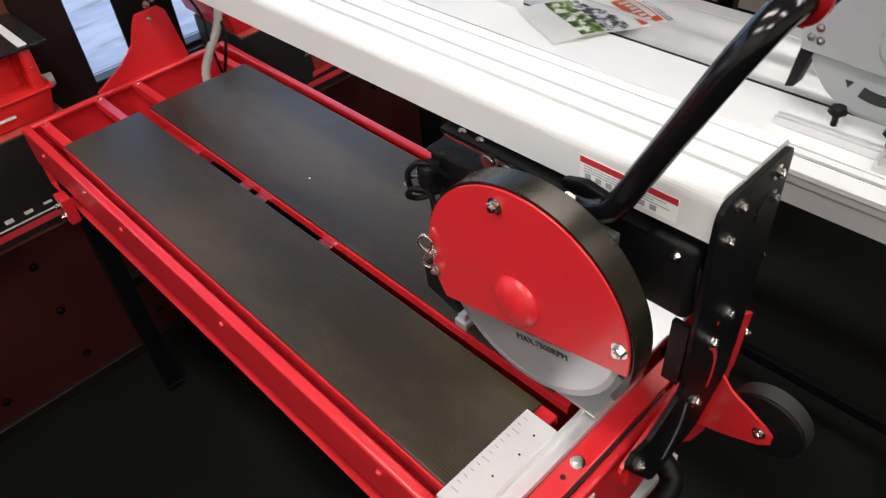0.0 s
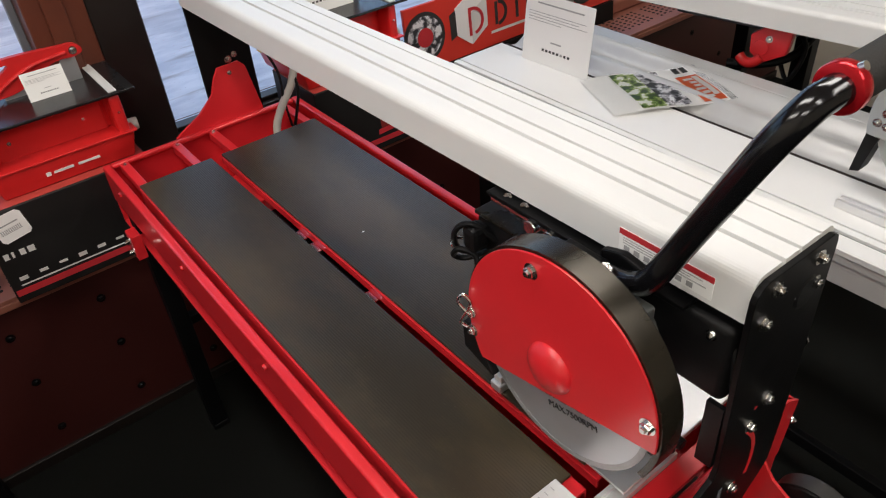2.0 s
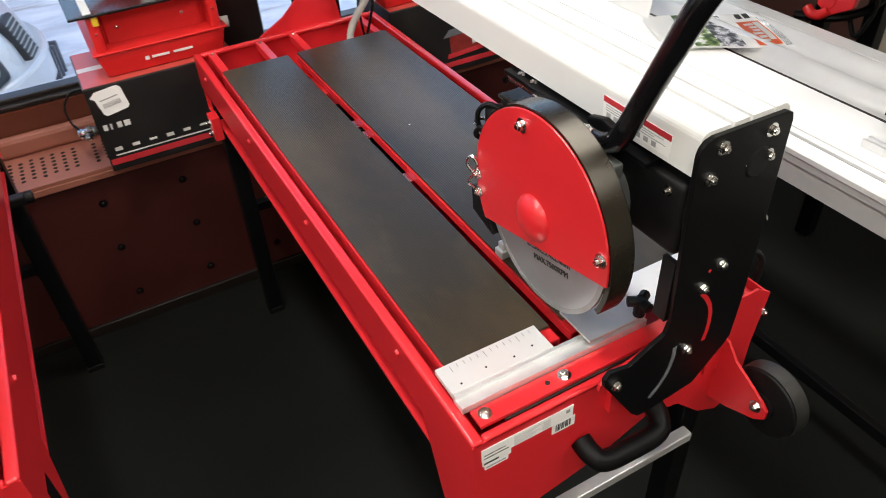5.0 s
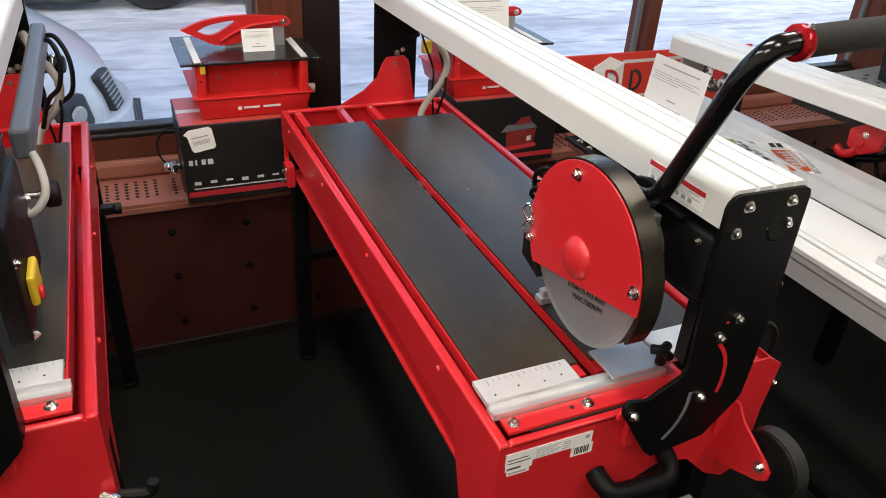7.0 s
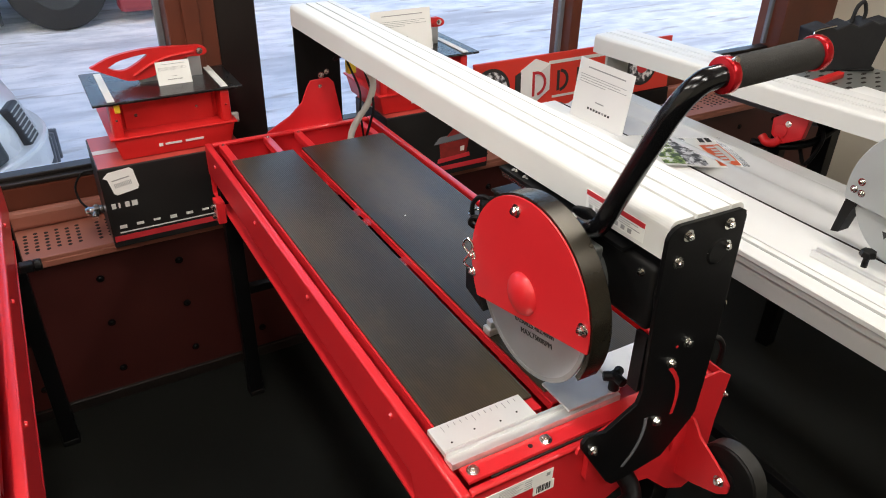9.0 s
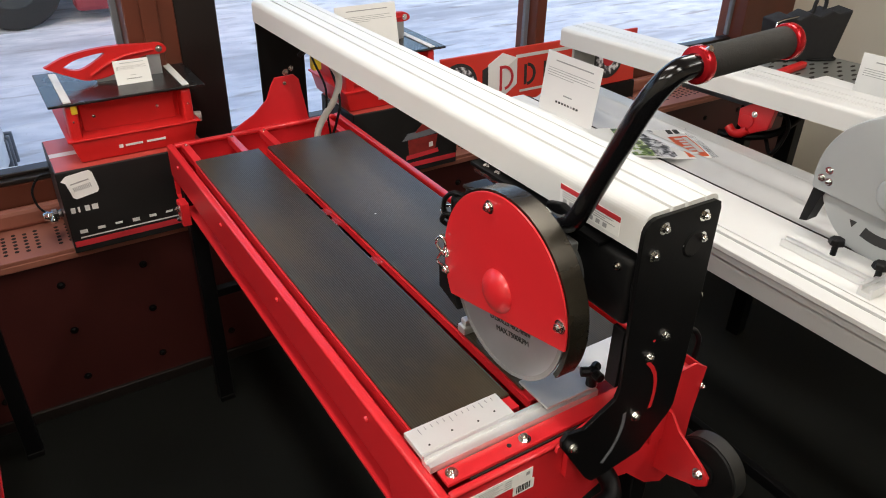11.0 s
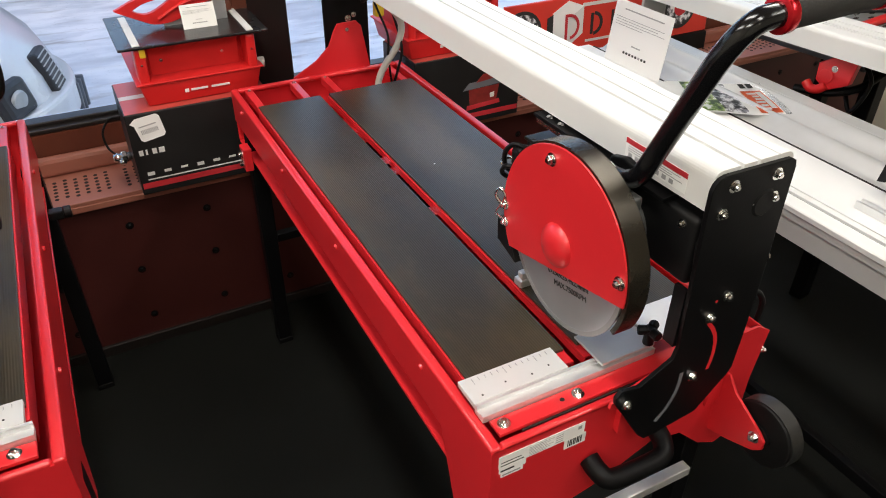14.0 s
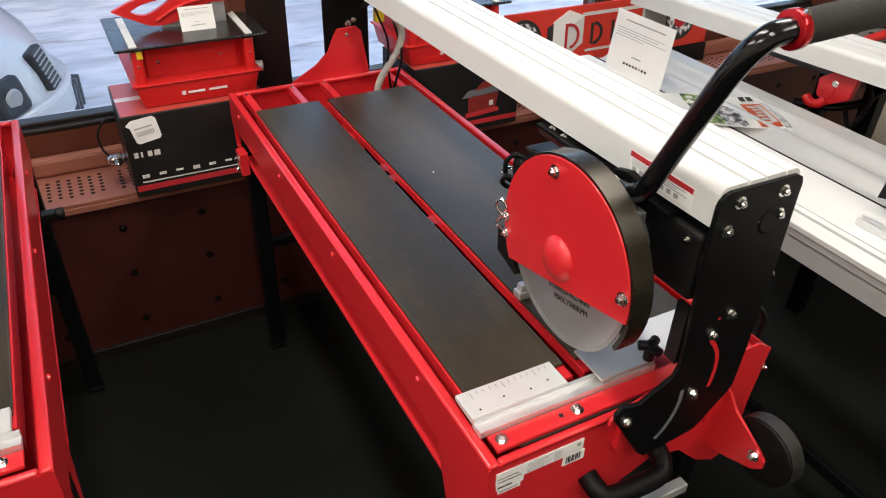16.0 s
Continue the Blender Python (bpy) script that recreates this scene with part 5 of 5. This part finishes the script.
    part("fence_arm", prism([(-0.005, T + 0.0005), (0.022, T + 0.0005), (0.022, T + 0.022), (0.016, T + 0.022), (0.016, T + 0.012), (0.001, T + 0.012), (0.001, T + 0.022), (-0.005, T + 0.022)], "x", 0.93, 1.06), ALU, f)
    for kx, ky in ((1.002, 0.12), (0.99, 0.022)):
        kn = part("knob", cyl((kx, ky, T + 0.012), (kx, ky, T + 0.04), 0.006, sides=12), BLACK_PLASTIC, f, "black star knob")
        part("knob_head", cyl((kx, ky, T + 0.036), (kx, ky, T + 0.05), 0.017, 0.014, sides=7, bevel=0.003), BLACK_PLASTIC, kn)
    for x in (0.93, 1.24):
        for y in (-0.30, 1.10):
            part("leg", box(x - 0.022, x + 0.022, y, y + 0.045, 0.0, 0.70, 0.003), BLACK, s)
    part("leg_brace", box(0.952, 1.218, 1.11, 1.135, 0.25, 0.28, 0.002), BLACK, s)
    part("side_brace", box(0.92, 0.94, -0.255, 1.10, 0.22, 0.25, 0.002), BLACK, s)
    return tagged(s, "white stationary saw with slotted top and grey blade guard", "table saw")


rail_saw()
card = price_card(0.222, 0.172, CARD_ROWS, "white printed price card standing on the white saw")
card.matrix_basis = pose(1.045, 0.995, T + 0.001, 0, 0, 0) @ pose(0, 0, 0, 0, 0, -88) @ pose(0, 0, 0, -7)

# leaflets in a clear sleeve, lying flat across the slot
leaf = empty("brochure")
LEAF = Matrix(((0.872, 0.413, 0, 1.0), (-0.495, 0.911, 0, 0.679), (0, 0, 1, T + 0.0075), (0, 0, 0, 1)))


def sheet(u0, u1, v0, v1, lift, mat, name, label=""):
    """A gently curling sheet, u across the table, v along it."""
    b = bmesh.new()
    n = 10
    grid = []
    for i in range(n + 1):
        u = u0 + (u1 - u0) * i / n
        grid.append([b.verts.new((u, v, lift + 0.003 * math.sin(26 * u + 1) + 0.002 * math.sin(30 * v))) for v in (v0 + (v1 - v0) * q / 6 for q in range(7))])
    for a, c in zip(grid, grid[1:]):
        for k in range(6):
            b.faces.new((a[k], a[k + 1], c[k + 1], c[k]))
    bmesh.ops.solidify(b, geom=b.faces[:], thickness=0.0006)
    bmesh.ops.transform(b, matrix=LEAF, verts=b.verts)
    return part(name, b, mat, leaf, label, smooth=True)


sheet(-0.058, 0.212, 0.0, 0.20, 0.0, PAPER, "paper")
sheet(0.212, 0.228, 0.0, 0.20, 0.0, PLASTIC_FILM, "sleeve", "clear plastic sleeve").visible_shadow = False
sheet(0.010, 0.070, 0.006, 0.194, 0.0012, GREEN_INK, "green_photo")
sheet(0.070, 0.128, 0.006, 0.194, 0.0012, PHOTO_INK, "grey_photo")
sheet(0.156, 0.208, 0.008, 0.150, 0.0012, ORANGE_INK, "orange_block")
for k in range(6):
    sheet(0.166 if k in (0, 2, 5) else 0.172, 0.188, 0.022 + 0.020 * k, 0.034 + 0.020 * k, 0.0024, PALE_INK, "brand_mark")
sheet(0.190, 0.203, 0.03, 0.14, 0.0024, PALE_INK, "brand_mark")
for q in (0.166, 0.185):
    sheet(q, q + 0.014, 0.168, 0.196, 0.0012, INK, "print_mark")
tagged(leaf, "colour leaflet in a clear sleeve lying on the saw", "brochure")

# ---- third saw, further along the window ----


def far_saw():
    s = empty("tile_saw")
    # local: rail along y, its left edge at x = 0
    Z = 0.872
    g = [(0.0, Z), (0.0, Z + 0.045)] + arc(0.012, Z + 0.045, 0.012, 180, 90, 5)
    for x in (0.05, 0.062, 0.10):
        g += [(x, Z + 0.057), (x, Z + 0.0545), (x + 0.004, Z + 0.0545), (x + 0.004, Z + 0.057)]
    g += [(0.15, Z + 0.057), (0.15, Z)]
    part("rail", prism(g, "y", -1.55, 0.0), WHITE, s, "white aluminium rail with long grooves")
    part("rail_foot", box(0.012, 0.125, -0.055, -0.045, 0.60, Z, 0.002), APRON, s)
    part("carriage", box(0.16, 0.19, -0.72, -0.38, 0.80, 0.90, 0.004), GREY_FRAME, s)
    tray = part("perforated_tray", box(0.165, 0.70, -1.25, -0.33, 0.845, 0.852, 0.002), SEAL, s, "perforated grey metal tray")
    part("tray_lip", box(0.155, 0.165, -1.25, -0.33, 0.845, 0.872, 0.002), GREY_FRAME, tray)
    bm = bmesh.new()
    for i in range(11):
        for j in range(19):
            cx, cy = 0.20 + i * 0.045, -1.22 + j * 0.045 + (0.022 if i % 2 else 0)
            pts = [(cx + 0.014 * math.cos(a), cy + 0.006 * math.sin(a)) for a in (2 * math.pi * q / 8 for q in range(8))]
            prism(pts, "z", 0.852, 0.8526, bm=bm)
    h = part("perforation", bm, HOLE, tray)
    h["kind"] = "stuff"
    for x, y in ((0.22, -0.74), (0.62, -0.40), (0.62, -1.20)):
        part("leg", box(x, x + 0.05, y, y + 0.045, 0.0, 0.845, 0.003), BLACK, s)
    part("leg_brace", tube([(0.045, -0.60, 0.745), (0.07, -0.68, 0.752), (0.13, -0.73, 0.765), (0.235, -0.74, 0.79)], 0.011, 10, 4), BLACK, s)
    hk = part("lock_bracket", prism([(-0.655, 0.790), (-0.69, 0.768), (-0.745, 0.80), (-0.755, 0.868), (-0.69, 0.862), (-0.652, 0.835)], "x", 0.035, 0.060, 0.004), RED, s, "red locking bracket")
    bolt(hk, (0.035, -0.70, 0.832), (-1, 0, 0), 0.006)
    part("lock_disc", cyl((0.030, -0.683, 0.808), (0.0345, -0.683, 0.808), 0.020, sides=20, bevel=0.002), RED, hk)
    part("lock_lever", tube([(0.034, -0.690, 0.785), (0.030, -0.672, 0.768), (0.032, -0.650, 0.765), (0.036, -0.632, 0.776)], 0.0125, 12, 5), RED_PLASTIC, hk, smooth=True)
    part("cable", tube([(0.13, -0.66, 0.82), (0.15, -0.69, 0.74), (0.13, -0.73, 0.70), (0.15, -0.75, 0.78), (0.16, -0.71, 0.83)], 0.006, 8, 6), BLACK_PLASTIC, s)
    return tagged(s, "tile saw with white rail and perforated grey tray", "tile saw", "bridge tile saws")


third = far_saw()
third.matrix_basis = pose(1.305, 1.335, 0, 0, 0, 7.2)

bag = empty("bag")
pts = [(0.0, 0.0), (0.30, 0.0), (0.34, 0.20), (0.28, 0.185), (0.24, 0.20), (0.19, 0.175), (0.14, 0.19), (0.09, 0.165), (0.05, 0.18), (-0.02, 0.16)]
part("pouch", prism(pts, "y", 0.0, 0.10, 0.006), CLOTH, bag, "black fabric")
part("strap", tube([(0.18, 0.05, 0.18), (0.19, 0.05, 0.24), (0.215, 0.05, 0.26), (0.235, 0.05, 0.22), (0.23, 0.05, 0.18)], 0.008, 8, 6), CLOTH, bag, smooth=True)
part("wire_rack", tube([(-0.02, -0.03, 0.0), (-0.03, -0.02, 0.14), (-0.01, -0.01, 0.165), (0.08, 0.0, 0.18)], 0.003, 8, 6), STEEL, bag, "thin bright wire rack")
tagged(bag, "black open fabric tool bag standing on the grey tray", "bag")
bag.matrix_basis = pose(1.83, 0.90, 0.853, 0, 0, -22) @ Matrix.Diagonal((0.74, 0.8, 0.8, 1))
brush = empty("brush")
part("handle", box(0, 0.22, 0, 0.025, 0.0, 0.02, 0.006), RED_PLASTIC, brush, "red plastic handle")
part("head", box(-0.07, 0.0, -0.02, 0.045, 0.0, 0.03, 0.008), PAPER, brush)
tagged(brush, "red-handled white brush lying on the grey tray", "brush")
brush.matrix_basis = pose(1.66, 0.77, 0.853, 0, 0, 8)
manual = tagged(part("paper_sheet", box(1.72, 1.86, 0.60, 0.72, 0.853, 0.8545), PAPER), "white printed leaflet lying on the grey tray", "paper")
card = price_card(0.21, 0.15, CARD_ROWS, "white printed price card on the grey tray")
card.matrix_basis = pose(1.67, 0.42, 0.853, 0, 0, -85)
cord = tagged(part("power_cord", tube([(1.95, 0.85, 0.858), (2.02, 0.80, 0.862), (2.06, 0.88, 0.858), (1.98, 0.93, 0.862), (1.92, 0.88, 0.858)], 0.004, 8, 8), BLACK_PLASTIC, smooth=True), "black power cord coiled on the grey tray", "cord")

tap = empty("brass_fitting")
part("body", cyl((0.021, 0, 0.035), (-0.012, 0, 0.035), 0.011, sides=20, bevel=0.002), STEEL, tap, smooth=True)
part("nut", cyl((0.010, 0, 0.035), (-0.004, 0, 0.035), 0.0165, sides=6, bevel=0.002), STEEL, tap)
part("cap", cyl((-0.012, 0, 0.035), (-0.026, 0, 0.035), 0.015, 0.009, sides=18, bevel=0.003), STEEL, tap, smooth=True)
part("outlet", cyl((-0.002, 0, 0.035), (-0.004, -0.022, 0.024), 0.0085, sides=16, bevel=0.002), STEEL, tap, smooth=True)
tagged(tap, "shiny chrome pipe fitting fixed to the carton side", "fitting")
tap.matrix_basis = pose(-0.282, 1.44, SHELF_Z + 0.045)
tagged(part("thin_cable", tube([(-0.262, 1.50, SHELF_Z + 0.17), (-0.292, 1.50, SHELF_Z + 0.165), (-0.315, 1.49, SHELF_Z + 0.135), (-0.312, 1.47, SHELF_Z + 0.10), (-0.296, 1.45, SHELF_Z + 0.085), (-0.284, 1.44, SHELF_Z + 0.088)], 0.003, 8, 8), BLACK_PLASTIC, smooth=True), "thin black cable looped from the carton to a fitting", "cable")
scrap = tagged(part("paper_scrap", prism([(0.0, 0.0), (0.004, 0.001), (0.0035, 0.0035), (0.0005, 0.003)], "z", 0.0, 0.0008), PAPER), "tiny white paper scrap lying on the rubber mat", "scrap")
scrap.matrix_basis = pose(0.273, 0.693, 0.8087)
